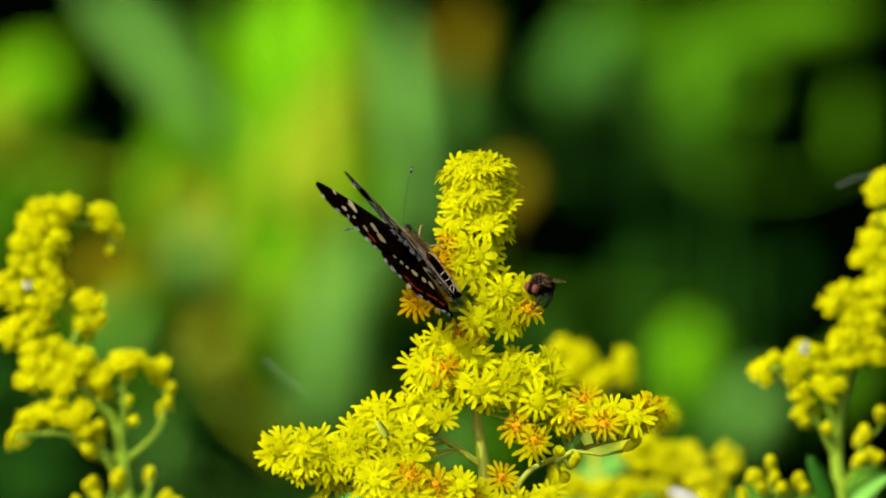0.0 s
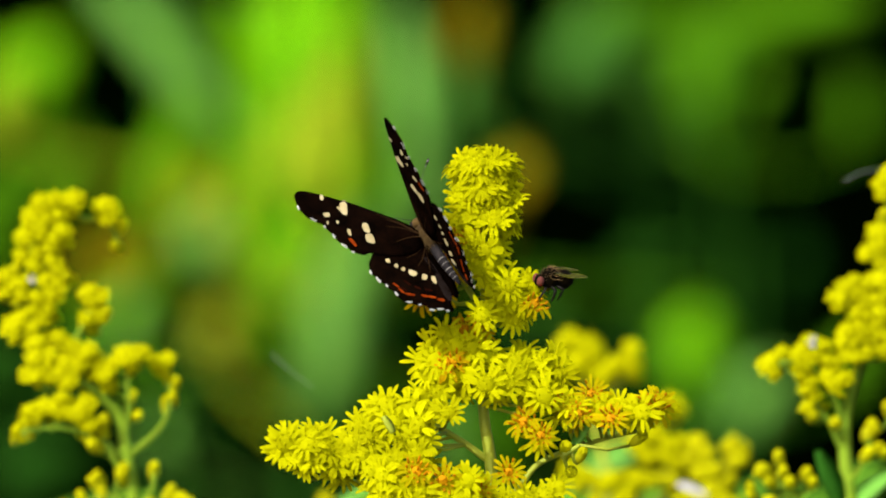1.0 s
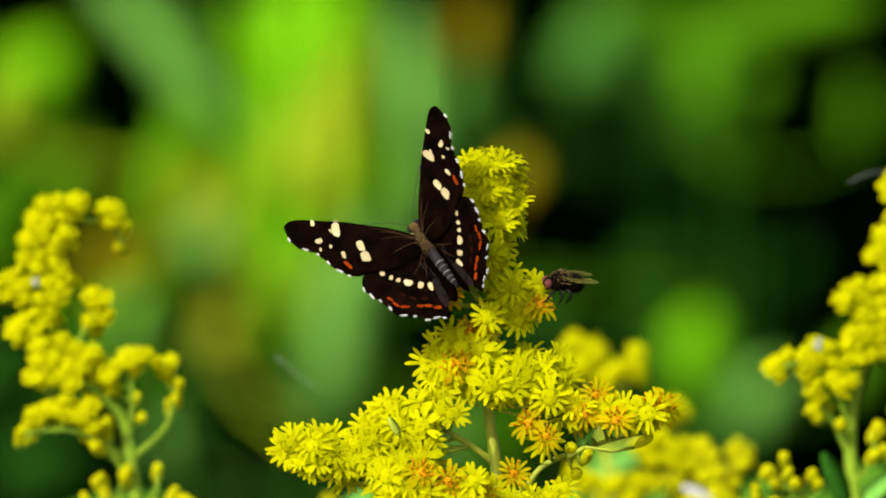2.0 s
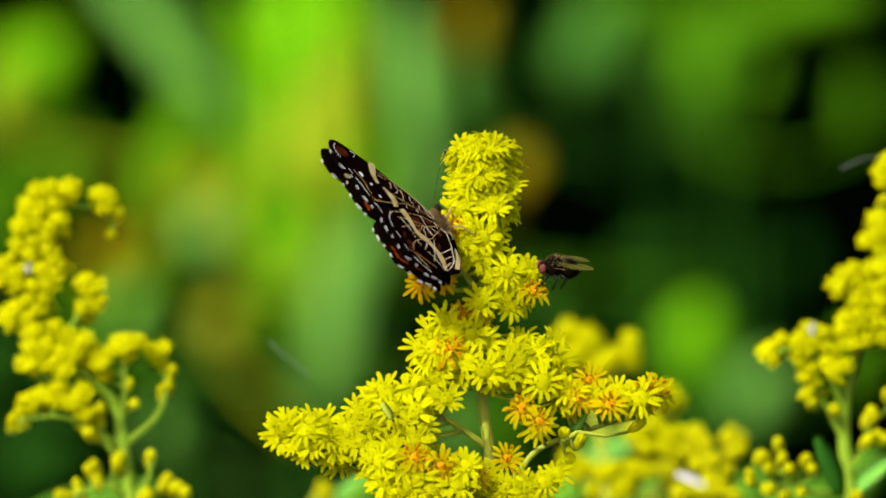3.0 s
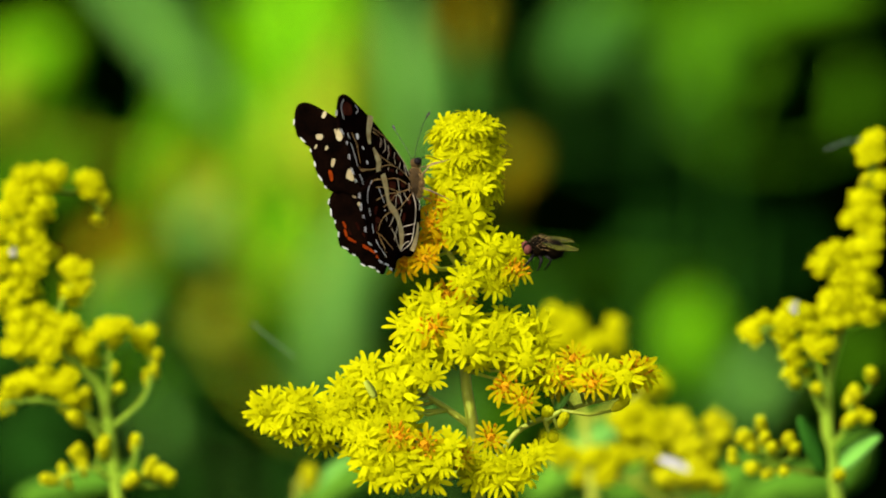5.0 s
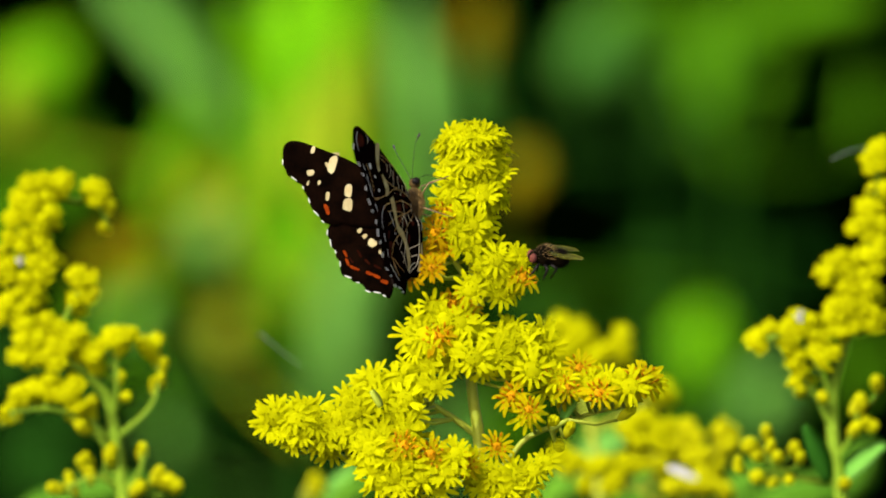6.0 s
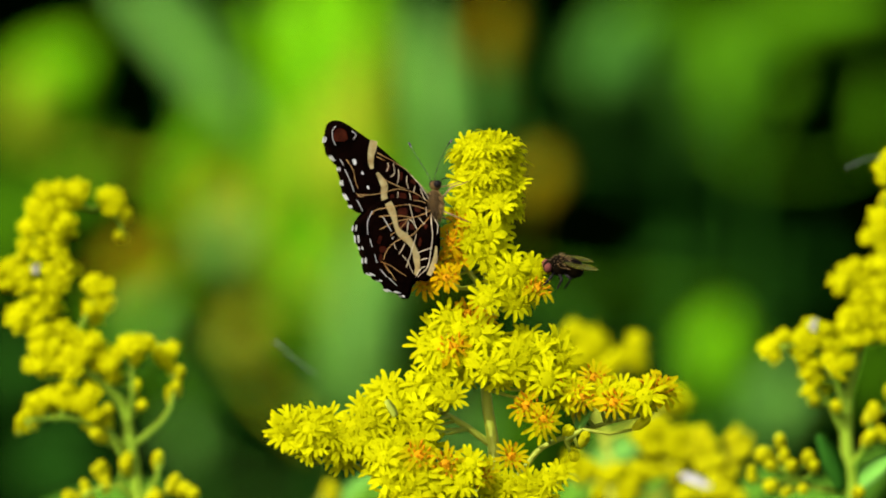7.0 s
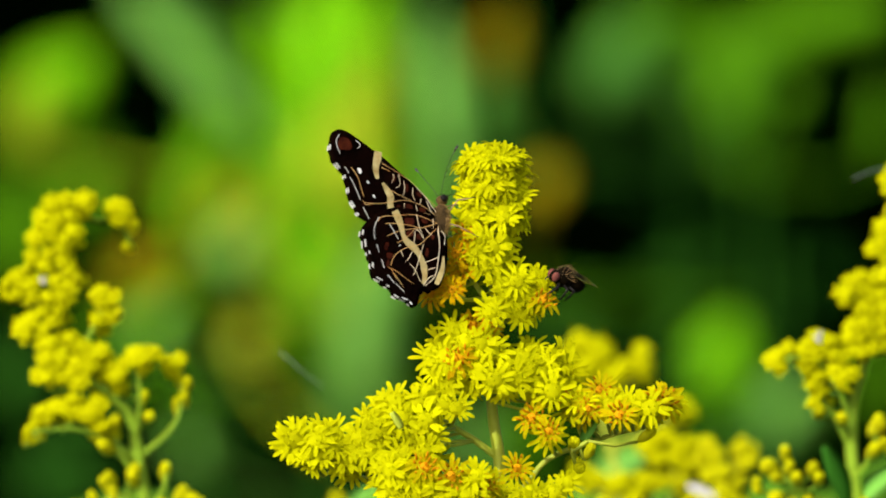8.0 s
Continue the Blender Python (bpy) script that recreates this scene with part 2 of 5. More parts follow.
def added_shade_tree():
    """An unseen tree added so that its crown keeps the sun off the thicket."""
    rnd = random.Random(8)
    root = Vector((-3.1, 4.0, 0))
    thing = empty("tree", Matrix.Translation(root), "unseen leafy tree added to shade the thicket", "tree")
    inv = thing.matrix_basis.inverted()
    bm = bmesh.new()
    tube(bm, [inv @ p for p in smooth_line([root, Vector((-3.0, 3.9, 1.2)), Vector((-2.8, 3.6, 2.6)), Vector((-2.6, 3.3, 3.8))], 5)],
         [0.11 - 0.005 * k for k in range(16)], 10)
    for k in range(9):
        a = k * 2.4
        p = Vector((-2.85, 3.65, 2.1 + 0.18 * k))
        q = p + Vector((math.cos(a) * 1.0 + 0.5, math.sin(a) * 0.9 - 0.3, 0.7))
        tube(bm, [inv @ p, inv @ (p.lerp(q, 0.5) + Vector((0, 0, 0.1))), inv @ q], [0.04, 0.028, 0.01], 7)
    part("trunk", bm, STEM_RED, thing, "brown trunk with limbs")
    bm = bmesh.new()
    while len(bm.verts) < 110000:
        d = Vector((rnd.gauss(0, 1), rnd.gauss(0, 1), rnd.gauss(0, 1))).normalized() * rnd.uniform(0.2, 1) ** 0.5
        p = Vector((-1.9 + 2.5 * d.x, 1.9 + 1.9 * d.y, 3.2 + 1.0 * d.z))
        # Crown left open wherever it would shade the sunlit weeds.
        if noise.noise(p * 1.9) < -0.4 or p.y + 1.17 * p.z < 3.8:
            continue
        leaf_into(bm, inv @ p, Vector((rnd.gauss(0, 1), rnd.gauss(0, 1), rnd.gauss(-.4, .6))), Vector((rnd.gauss(0, .5), rnd.gauss(0, .5), 1)), rnd.uniform(0.08, 0.14), rnd.uniform(0.05, 0.08), 0.2, 3)
    tagged(part("crown", bm, LEAF, thing, "dense green leaves"), kind="stuff")


added_shade_tree()

BACK = Vector((0, -1, 0.35))


def weed(label, root, top, mat, leaves, stem_mat=LEAF):
    """A tall weed: stem from the ground, and leaves (x, up, deep, length, width, angle) whose middle is there."""
    rnd = random.Random(len(label) + int(root[0]))
    thing = empty("tall_weed", Matrix.Translation(at(root[0], -950, root[1])), label, "plant", "weeds behind the blossoms")
    inv = thing.matrix_basis.inverted()
    line = smooth_line([at(root[0], -950, root[1]), at((root[0] * 2 + top[0]) / 3 + 6, -300, root[1]), at(*top)], 8)
    bm = bmesh.new()
    tube(bm, [inv @ p for p in line], [0.004 - 0.0028 * i / len(line) for i in range(len(line))])
    part("stem", bm, stem_mat, thing)
    for x, up, deep, length, width, ang in leaves:
        d = Vector((math.cos(radians(ang)), rnd.uniform(-0.15, 0.15), math.sin(radians(ang))))
        mid = at(x, up, deep)
        base = mid - d * length / 2000
        bm = bmesh.new()
        leaf_into(bm, inv @ base, d, BACK + Vector((rnd.uniform(-.3, .3), 0, rnd.uniform(-.2, .2))), length / 1000, width / 1000, 0.12, 8)
        near = min(line, key=lambda q: (q - base).length + max(0, q.z - base.z) * 2)
        tube(bm, [inv @ near, inv @ (near.lerp(base, 0.6) + Vector((0, 0, -0.004))), inv @ base], [0.0012, 0.0010, 0.0009], 5)
        part("leaf", bm, mat, thing)
    return thing


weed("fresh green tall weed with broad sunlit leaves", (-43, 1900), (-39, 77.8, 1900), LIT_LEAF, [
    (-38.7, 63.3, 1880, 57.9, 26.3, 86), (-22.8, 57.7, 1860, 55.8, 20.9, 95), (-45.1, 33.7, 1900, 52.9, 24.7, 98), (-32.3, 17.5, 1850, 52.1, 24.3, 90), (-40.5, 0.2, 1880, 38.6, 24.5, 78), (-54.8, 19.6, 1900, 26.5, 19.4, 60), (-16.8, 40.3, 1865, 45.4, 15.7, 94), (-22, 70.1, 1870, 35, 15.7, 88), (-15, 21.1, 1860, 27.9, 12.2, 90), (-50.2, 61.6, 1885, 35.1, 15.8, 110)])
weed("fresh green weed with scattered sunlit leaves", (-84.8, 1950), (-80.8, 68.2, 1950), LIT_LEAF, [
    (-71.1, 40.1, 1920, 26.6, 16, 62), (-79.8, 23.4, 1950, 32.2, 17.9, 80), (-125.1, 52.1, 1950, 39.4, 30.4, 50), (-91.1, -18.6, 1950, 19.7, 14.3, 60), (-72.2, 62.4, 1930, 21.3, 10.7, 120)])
weed("yellowing tall weed leaves in full sun", (-41.6, 1790), (-37.6, 65, 1790), YELLOW_LEAF, [
    (-25.7, 34.2, 1780, 42.5, 18.7, 84), (-36, 35.2, 1790, 34.1, 17.1, 66), (-21.6, 54.9, 1800, 25.7, 7.9, 90), (-126, 43, 1800, 22.3, 15.4, 80), (-27.5, 17.2, 1790, 23.9, 10.2, 80), (-58.4, 13.2, 1850, 12.2, 8.7, 60), (-61.2, -25, 1850, 13.9, 12.2, 70)])
weed("grey-green grass-like weed with long upright blades", (-17.1, 2000), (-13.1, 80.1, 2000), PALE_LEAF, [
    (-76.9, 59.3, 1900, 70.5, 15.9, -46), (-2.4, 52.1, 1840, 53.7, 12.8, 95), (0.7, 24.6, 1860, 38.3, 12.9, 97), (-25, -20.7, 1850, 48.7, 19.1, 86), (-65.4, 5.1, 1900, 21.2, 17.6, 60), (-80.3, -58, 1950, 14.3, 12.5, 70), (-30.7, -40.4, 1900, 31.7, 14.1, 80), (-91.5, -21, 1900, 14.1, 8.8, 50), (-16.7, 0.2, 1850, 24.3, 12.2, 86), (8.1, -58, 1900, 30, 15.9, 80), (110.7, -48.6, 2050, 22.1, 18.4, 60)])
weed("withered brown and yellow leaves on a dry stalk", (17.4, 2000), (21.4, 80.1, 2000), BROWN_LEAF, [
    (16, 68.1, 1900, 21.2, 11.3, 84), (28.1, 22.2, 1720, 13.4, 14, 75), (27.4, 21.6, 1722, 13, 11.7, 15), (-97.3, -5.1, 1900, 19.4, 14.1, 60), (-70.2, 15.8, 1850, 13.9, 10.4, 40), (-87.1, 0.2, 1900, 14.1, 8.8, 60)])
# Dim copy of the grey-green, weaker light put into its colour.
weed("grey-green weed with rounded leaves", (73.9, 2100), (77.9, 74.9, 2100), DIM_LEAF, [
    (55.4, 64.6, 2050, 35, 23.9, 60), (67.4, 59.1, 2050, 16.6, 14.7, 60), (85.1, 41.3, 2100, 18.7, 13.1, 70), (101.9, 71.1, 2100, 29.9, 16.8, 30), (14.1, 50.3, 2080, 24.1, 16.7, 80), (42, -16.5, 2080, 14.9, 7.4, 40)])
# Mid copy of the lit green, with less light put into the colour.
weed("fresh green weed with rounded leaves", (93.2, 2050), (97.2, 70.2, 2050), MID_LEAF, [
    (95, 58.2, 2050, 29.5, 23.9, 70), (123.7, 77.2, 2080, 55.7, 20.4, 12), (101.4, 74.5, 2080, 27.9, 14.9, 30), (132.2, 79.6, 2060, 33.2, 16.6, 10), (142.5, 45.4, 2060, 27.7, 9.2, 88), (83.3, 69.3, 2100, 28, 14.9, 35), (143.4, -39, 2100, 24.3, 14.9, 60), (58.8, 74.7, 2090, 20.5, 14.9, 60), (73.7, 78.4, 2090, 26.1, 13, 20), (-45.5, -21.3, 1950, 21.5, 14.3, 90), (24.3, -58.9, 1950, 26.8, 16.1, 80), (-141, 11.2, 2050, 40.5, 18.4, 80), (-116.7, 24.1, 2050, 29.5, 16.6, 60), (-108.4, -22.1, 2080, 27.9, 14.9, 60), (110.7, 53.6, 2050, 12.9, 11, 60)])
# The darker leaf green stands in for half shade here.
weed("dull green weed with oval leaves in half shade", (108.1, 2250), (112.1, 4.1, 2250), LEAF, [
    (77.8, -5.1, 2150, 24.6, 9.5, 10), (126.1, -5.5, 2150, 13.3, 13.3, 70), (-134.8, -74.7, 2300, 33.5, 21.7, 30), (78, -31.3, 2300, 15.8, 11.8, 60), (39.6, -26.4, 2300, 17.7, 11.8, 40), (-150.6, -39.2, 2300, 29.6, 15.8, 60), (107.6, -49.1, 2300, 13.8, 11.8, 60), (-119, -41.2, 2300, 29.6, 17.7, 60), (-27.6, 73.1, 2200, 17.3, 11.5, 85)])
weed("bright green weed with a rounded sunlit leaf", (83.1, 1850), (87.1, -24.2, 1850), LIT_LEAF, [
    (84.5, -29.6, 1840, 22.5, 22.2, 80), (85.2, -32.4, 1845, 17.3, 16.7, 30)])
weed("low green leaves under the goldenrod in full sun", (38.6, 380), (42.6, -40.9, 380), MEADOW_LEAF, [
    (30, -35.3, 420, 11, 8, 50), (46.4, -43.3, 380, 21.5, 4.9, 10), (23.7, -41.4, 360, 13.5, 5.8, 35), (62.9, -42.1, 350, 17.3, 4.8, 20), (72.6, -38.6, 340, 10.5, 6.7, 60), (-55.5, -41.5, 300, 22.4, 4.7, 12), (-13.6, -42.4, 320, 15.1, 4.7, 30), (53.6, -41.4, 360, 11.6, 3.9, 50), (36.5, -42.6, 370, 11.6, 3.9, 60)])


# ---- goldenrod ----
def petal_into(bm, ang, tilt, length, width, rise, root):
    """One ray floret: a closed slender strap that bends down to a rounded tip."""
    ca, sa = math.cos(ang), math.sin(ang)
    rad, sid = Vector((ca, sa, 0)), Vector((-sa, ca, 0))
    rows = []
    for s, w in ((0, 0.35), (0.35, 0.85), (0.72, 1.0), (0.93, 0.62), (1.0, 0.2)):
        el = tilt - 0.9 * s * s * rise
        c = rad * (root + length * s * math.cos(el * 0.6)) + Vector((0, 0, length * s * math.sin(el)))
        h = width * 0.5 * w
        rows.append([bm.verts.new(c + sid * h + Vector((0, 0, h * 0.2))), bm.verts.new(c + Vector((0, 0, 0.00002))),
                     bm.verts.new(c - sid * h + Vector((0, 0, h * 0.2))), bm.verts.new(c - Vector((0, 0, 0.00005)))])
    for a, b in zip(rows, rows[1:]):
        for k in range(4):
            bm.faces.new((a[k], a[(k + 1) % 4], b[(k + 1) % 4], b[k]))
    bm.faces.new(rows[-1])


def mesh_of(name, bm, mat):
    me = bpy.data.meshes.new(name)
    bm.normal_update()
    bm.to_mesh(me)
    bm.free()
    me.polygons.foreach_set("use_smooth", [name != "petals" or mat is BUD] * len(me.polygons))
    me.materials.append(mat)
    return me


def head_meshes(seed, rays, length, spread, disc_mat=PETAL, ray_mat=RIPE_PETAL):
    """Meshes of one flower head: cup of bracts, ray florets, disc florets; z is the way it faces, its base at the origin."""
    rnd = random.Random(seed)
    cup = bmesh.new()
    prof = ((0, 0.00022), (0.0006, 0.0006), (0.0016, 0.00095), (0.0025, 0.00098), (0.0031, 0.00085))
    rings = []
    for z, r in prof:
        rings.append([cup.verts.new((math.cos(a) * r * (1 + 0.1 * (k % 2)), math.sin(a) * r * (1 + 0.1 * (k % 2)), z))
                      for k, a in ((k, 2 * math.pi * k / 12) for k in range(12))])
    for a, b in zip(rings, rings[1:]):
        for k in range(12):
            cup.faces.new((a[k], a[(k + 1) % 12], b[(k + 1) % 12], b[k]))
    ray = bmesh.new()
    for k in range(rays):
        petal_into(ray, 2 * math.pi * (k + rnd.uniform(-.3, .3)) / rays, spread + rnd.uniform(-.16, .16),
                   length * rnd.uniform(0.72, 1.12), rnd.uniform(0.00044, 0.00066), rnd.uniform(0.1, 0.5), 0.0006)
    bmesh.ops.translate(ray, verts=ray.verts, vec=(0, 0, 0.0029))
    disc = bmesh.new()
    core = 0.00125 if disc_mat is PETAL else 0.00070
    ball(disc, (0, 0, 0.00285), (core, core, core * 0.5), None, 12, 6)
    wide = 1.2 if disc_mat is PETAL else 1.5
    for k in range(19):
        a, r = k * 2.4, 0.00024 * wide * math.sqrt(k)
        foot = Vector((math.cos(a) * r, math.sin(a) * r, 0.0026))
        tip = Vector((math.cos(a) * r * 1.35, math.sin(a) * r * 1.35, 0.0033 + rnd.uniform(0, 0.0007) * wide - r * 0.3))
        tube(disc, [foot, foot.lerp(tip, 0.7), tip], [0.00014, 0.00017, 0.00006], 5)
    return (mesh_of("involucre", cup, BRACT), mesh_of("petals", ray, PETAL if disc_mat is PETAL else ray_mat), mesh_of("disc", disc, disc_mat))


OPEN = [head_meshes(s, r, l, t) for s, r, l, t in
        ((1, 14, 0.0024, 0.30), (2, 12, 0.0026, 0.20), (3, 15, 0.0022, 0.42), (4, 13, 0.0025, 0.12), (5, 15, 0.0023, 0.26))]
RIPE = [head_meshes(s, r, l, t, DISC) for s, r, l, t in ((11, 15, 0.0023, 0.05), (12, 16, 0.0023, 0.2), (13, 13, 0.0023, 0.1))]
AGED = [head_meshes(s, r, l, t, DISC, AGED_PETAL) for s, r, l, t in ((14, 15, 0.0023, 0.1), (15, 16, 0.0023, 0.25), (16, 13, 0.0023, 0.0))]


def round_meshes(seed):
    """A half-open head: a full rounded tuft of florets in a short cup, the rays still upright."""
    rnd = random.Random(seed)
    cup, ray, tuft = bmesh.new(), bmesh.new(), bmesh.new()
    rings = []
    for z, r in ((0, 0.00022), (0.0007, 0.0008), (0.0017, 0.0012), (0.0026, 0.0013)):
        rings.append([cup.verts.new((math.cos(a) * r, math.sin(a) * r, z)) for a in (2 * math.pi * k / 10 for k in range(10))])
    for a, b in zip(rings, rings[1:]):
        for k in range(10):
            cup.faces.new((a[k], a[(k + 1) % 10], b[(k + 1) % 10], b[k]))
    for k in range(13):
        petal_into(ray, 2 * math.pi * (k + rnd.uniform(-.3, .3)) / 13, rnd.uniform(0.35, 0.95), rnd.uniform(0.0010, 0.0016), rnd.uniform(0.0006, 0.0008), 0.2, 0.0009)
    bmesh.ops.translate(ray, verts=ray.verts, vec=(0, 0, 0.0026))
    ball(tuft, (0, 0, 0.0028), (0.0016, 0.0016, 0.0011), None, 12, 8)
    for v in tuft.verts:
        v.co += (v.co - Vector((0, 0, 0.0028))) * 0.12 * noise.noise(v.co * 1800 + Vector((seed, 0, 0)))
    return (mesh_of("involucre", cup, BRACT), mesh_of("petals", ray, PETAL), mesh_of("disc", tuft, PETAL))


ROUND = [round_meshes(s) for s in (41, 42, 43, 44)]


def bud_meshes(seed, fat):
    """A closed bud: green cup with a rounded yellow tip."""
    rnd = random.Random(seed)
    cup, tip = bmesh.new(), bmesh.new()
    rings = []
    for z, r in ((0, 0.0002), (0.0007, 0.0007), (0.0018, 0.00105), (0.0026, 0.00095)):
        rings.append([cup.verts.new((math.cos(a) * r * fat, math.sin(a) * r * fat, z)) for a in (2 * math.pi * k / 9 for k in range(9))])
    for a, b in zip(rings, rings[1:]):
        for k in range(9):
            cup.faces.new((a[k], a[(k + 1) % 9], b[(k + 1) % 9], b[k]))
    for k in range(7):
        a = 2 * math.pi * k / 7 + rnd.uniform(-.2, .2)
        ball(tip, (math.cos(a) * 0.00055 * fat, math.sin(a) * 0.00055 * fat, 0.0027), (0.00045 * fat, 0.00045 * fat, 0.0011), None, 7, 5)
    ball(tip, (0, 0, 0.003), (0.0006 * fat, 0.0006 * fat, 0.0011), None, 7, 5)
    return (mesh_of("involucre", cup, BRACT), mesh_of("petals", tip, BUD))


BUDS = [bud_meshes(31, 1.0), bud_meshes(32, 1.2), bud_meshes(33, 0.85)]


# heads picked out by sort: r ripe, a aged, b bud, d ripe and turned to the front, f fresh and turned to the front
SORTS = {"r": RIPE, "a": AGED, "b": BUDS, "d": RIPE}
FRONTAL = ("d", "f")


class Goldenrod:
    """A goldenrod plant: stem, side branches with stalks, flower heads of three meshes each, stem leaves."""

    def __init__(self, label, root, stem, seed, mat=STEM, thick=0.0008):
        self.rnd = random.Random(seed)
        self.thing = empty("goldenrod", Matrix.Translation(root), label, "wildflower", "goldenrod plants")
        self.inv = self.thing.matrix_basis.inverted()
        self.mat = mat
        foot = Vector(stem[0])
        self.line = [root.lerp(foot, k / 8) for k in range(8)] + smooth_line(stem, 6)
        bm = bmesh.new()
        n = len(self.line)
        low = max(p.z for p in self.line) - 0.06
        tube(bm, [self.inv @ p for p in self.line], [thick * (0.45 + 0.75 * min(1.0, (self.line[-1].z - p.z) / 0.05)) if p.z > low else thick * 1.5 for p in self.line], 9)
        part("stem", bm, mat, self.thing)
        for k in range(13):
            p = root.lerp(foot, 0.16 + 0.055 * k)
            a = k * 2.4 + seed
            self.leaf(p, (math.cos(a), math.sin(a), 0.35), self.rnd.uniform(48, 70), self.rnd.uniform(8, 12), LEAF, (0, 0, 1))

    def branch(self, pts, heads, kinds, toward=(0, -0.55, 0.55), size=1.0, thick=0.00042, spread=0.6, doubles=0.0, ripe=0.0):
        """A side branch along pts; heads at (x, up, deep), each on its own stalk."""
        rnd = self.rnd
        line = smooth_line(pts, 5)
        bm = bmesh.new()
        n = len(line)
        tube(bm, [self.inv @ p for p in line], [thick * (1.25 - 0.7 * i / n) for i in range(n)], 7)
        todo = []
        for h in heads:
            c = at(*h[:3])
            todo.append((c, h[3] if len(h) > 3 else ""))
            if rnd.random() < doubles:
                todo.append((c + Vector((rnd.uniform(-.0018, .0018), rnd.uniform(.002, .005), rnd.uniform(-.0018, .0012))), ""))
        made = []
        for c, sort in todo:
            near = min(line, key=lambda q: (q - c).length + max(0, q.z - c.z + 0.001) * 1.5)
            out = c - near
            out = out.normalized() if out.length > 1e-5 else Vector((0, 0, 1))
            d = (out * spread + Vector(toward) + Vector((rnd.gauss(0, .3), rnd.gauss(0, .25), rnd.gauss(0, .25)))).normalized()
            if sort in FRONTAL:
                d = Vector((rnd.gauss(-0.05, .12), -1, rnd.gauss(0.2, .1))).normalized()
            s = size * rnd.uniform(0.85, 1.12)
            foot = c - d * 0.0029 * s
            mid = near.lerp(foot, 0.55) + Vector((0, 0, -0.0006))
            stalk = bmesh.new()
            tube(stalk, [self.inv @ near, self.inv @ mid, self.inv @ foot], [thick * 0.62, thick * 0.55, thick * 0.6], 5)
            part("stalk", stalk, self.mat, self.thing)
            made.append((foot, d, s, sort))
        part("branch", bm, self.mat, self.thing)
        for foot, d, s, sort in made:
            pool = SORTS.get(sort) or (RIPE if rnd.random() < ripe else kinds)
            trio = rnd.choice(pool)
            m = facing(self.inv @ foot, d, rnd.uniform(0, 6.28), s)
            top = share("flower_head", trio[0], self.thing, m)
            for me in trio[1:]:
                share(me.name.split(".")[0], me, top, Matrix())

    def spike(self, pts, count, radius, kinds, size=1.0, droop=0.2, toward=(0, -0.5, 0.25), ripe=0.0):
        """Heads packed round a branch along pts."""
        rnd = self.rnd
        line = smooth_line(pts, 8)
        heads = []
        for k in range(count):
            s = (k + rnd.uniform(0, 1)) / count
            p = line[min(len(line) - 1, int(s * (len(line) - 1) + 0.5))]
            q = line[min(len(line) - 1, int(s * (len(line) - 1) + 0.5) + 1)]
            a = k * 2.4 + rnd.uniform(-.4, .4)
            ax = (q - p).normalized() if (q - p).length > 1e-7 else Vector((0, 0, 1))
            e1 = ax.orthogonal().normalized()
            e2 = ax.cross(e1)
            r = radius * rnd.uniform(0.45, 1.12) * (1 - 0.18 * s ** 4)
            c = p + (e1 * math.cos(a) + e2 * math.sin(a)) * r + ax * 0.001
            heads.append(((c.x) * 1000, c.z * 1000 - 950, c.y * 1000))
        self.branch(pts, heads, kinds, toward, size, spread=0.8, ripe=ripe)

    def fluff(self, p, size):
        """A white tuft added on the heads in place of a sun glint."""
        bm = bmesh.new()
        c = self.inv @ Vector(p)
        for k in range(60):
            d = Vector((self.rnd.gauss(0, .7), self.rnd.gauss(0, 1), self.rnd.gauss(0, 1.3))).normalized()
            tube(bm, [c, c + d * size * self.rnd.uniform(0.5, 1)], [size * 0.09, size * 0.05], 3, False)
        part("fluff", bm, GLINT_WHITE, self.thing, "tiny white tuft in place of a glint")

    def leaf(self, p, d, length, width, mat=LEAF, normal=(0, -0.6, 0.8)):
        bm = bmesh.new()
        leaf_into(bm, self.inv @ Vector(p), Vector(d), Vector(normal), length / 1000, width / 1000, 0.12, 8, 0.00012)
        part("leaf", bm, mat, self.thing)


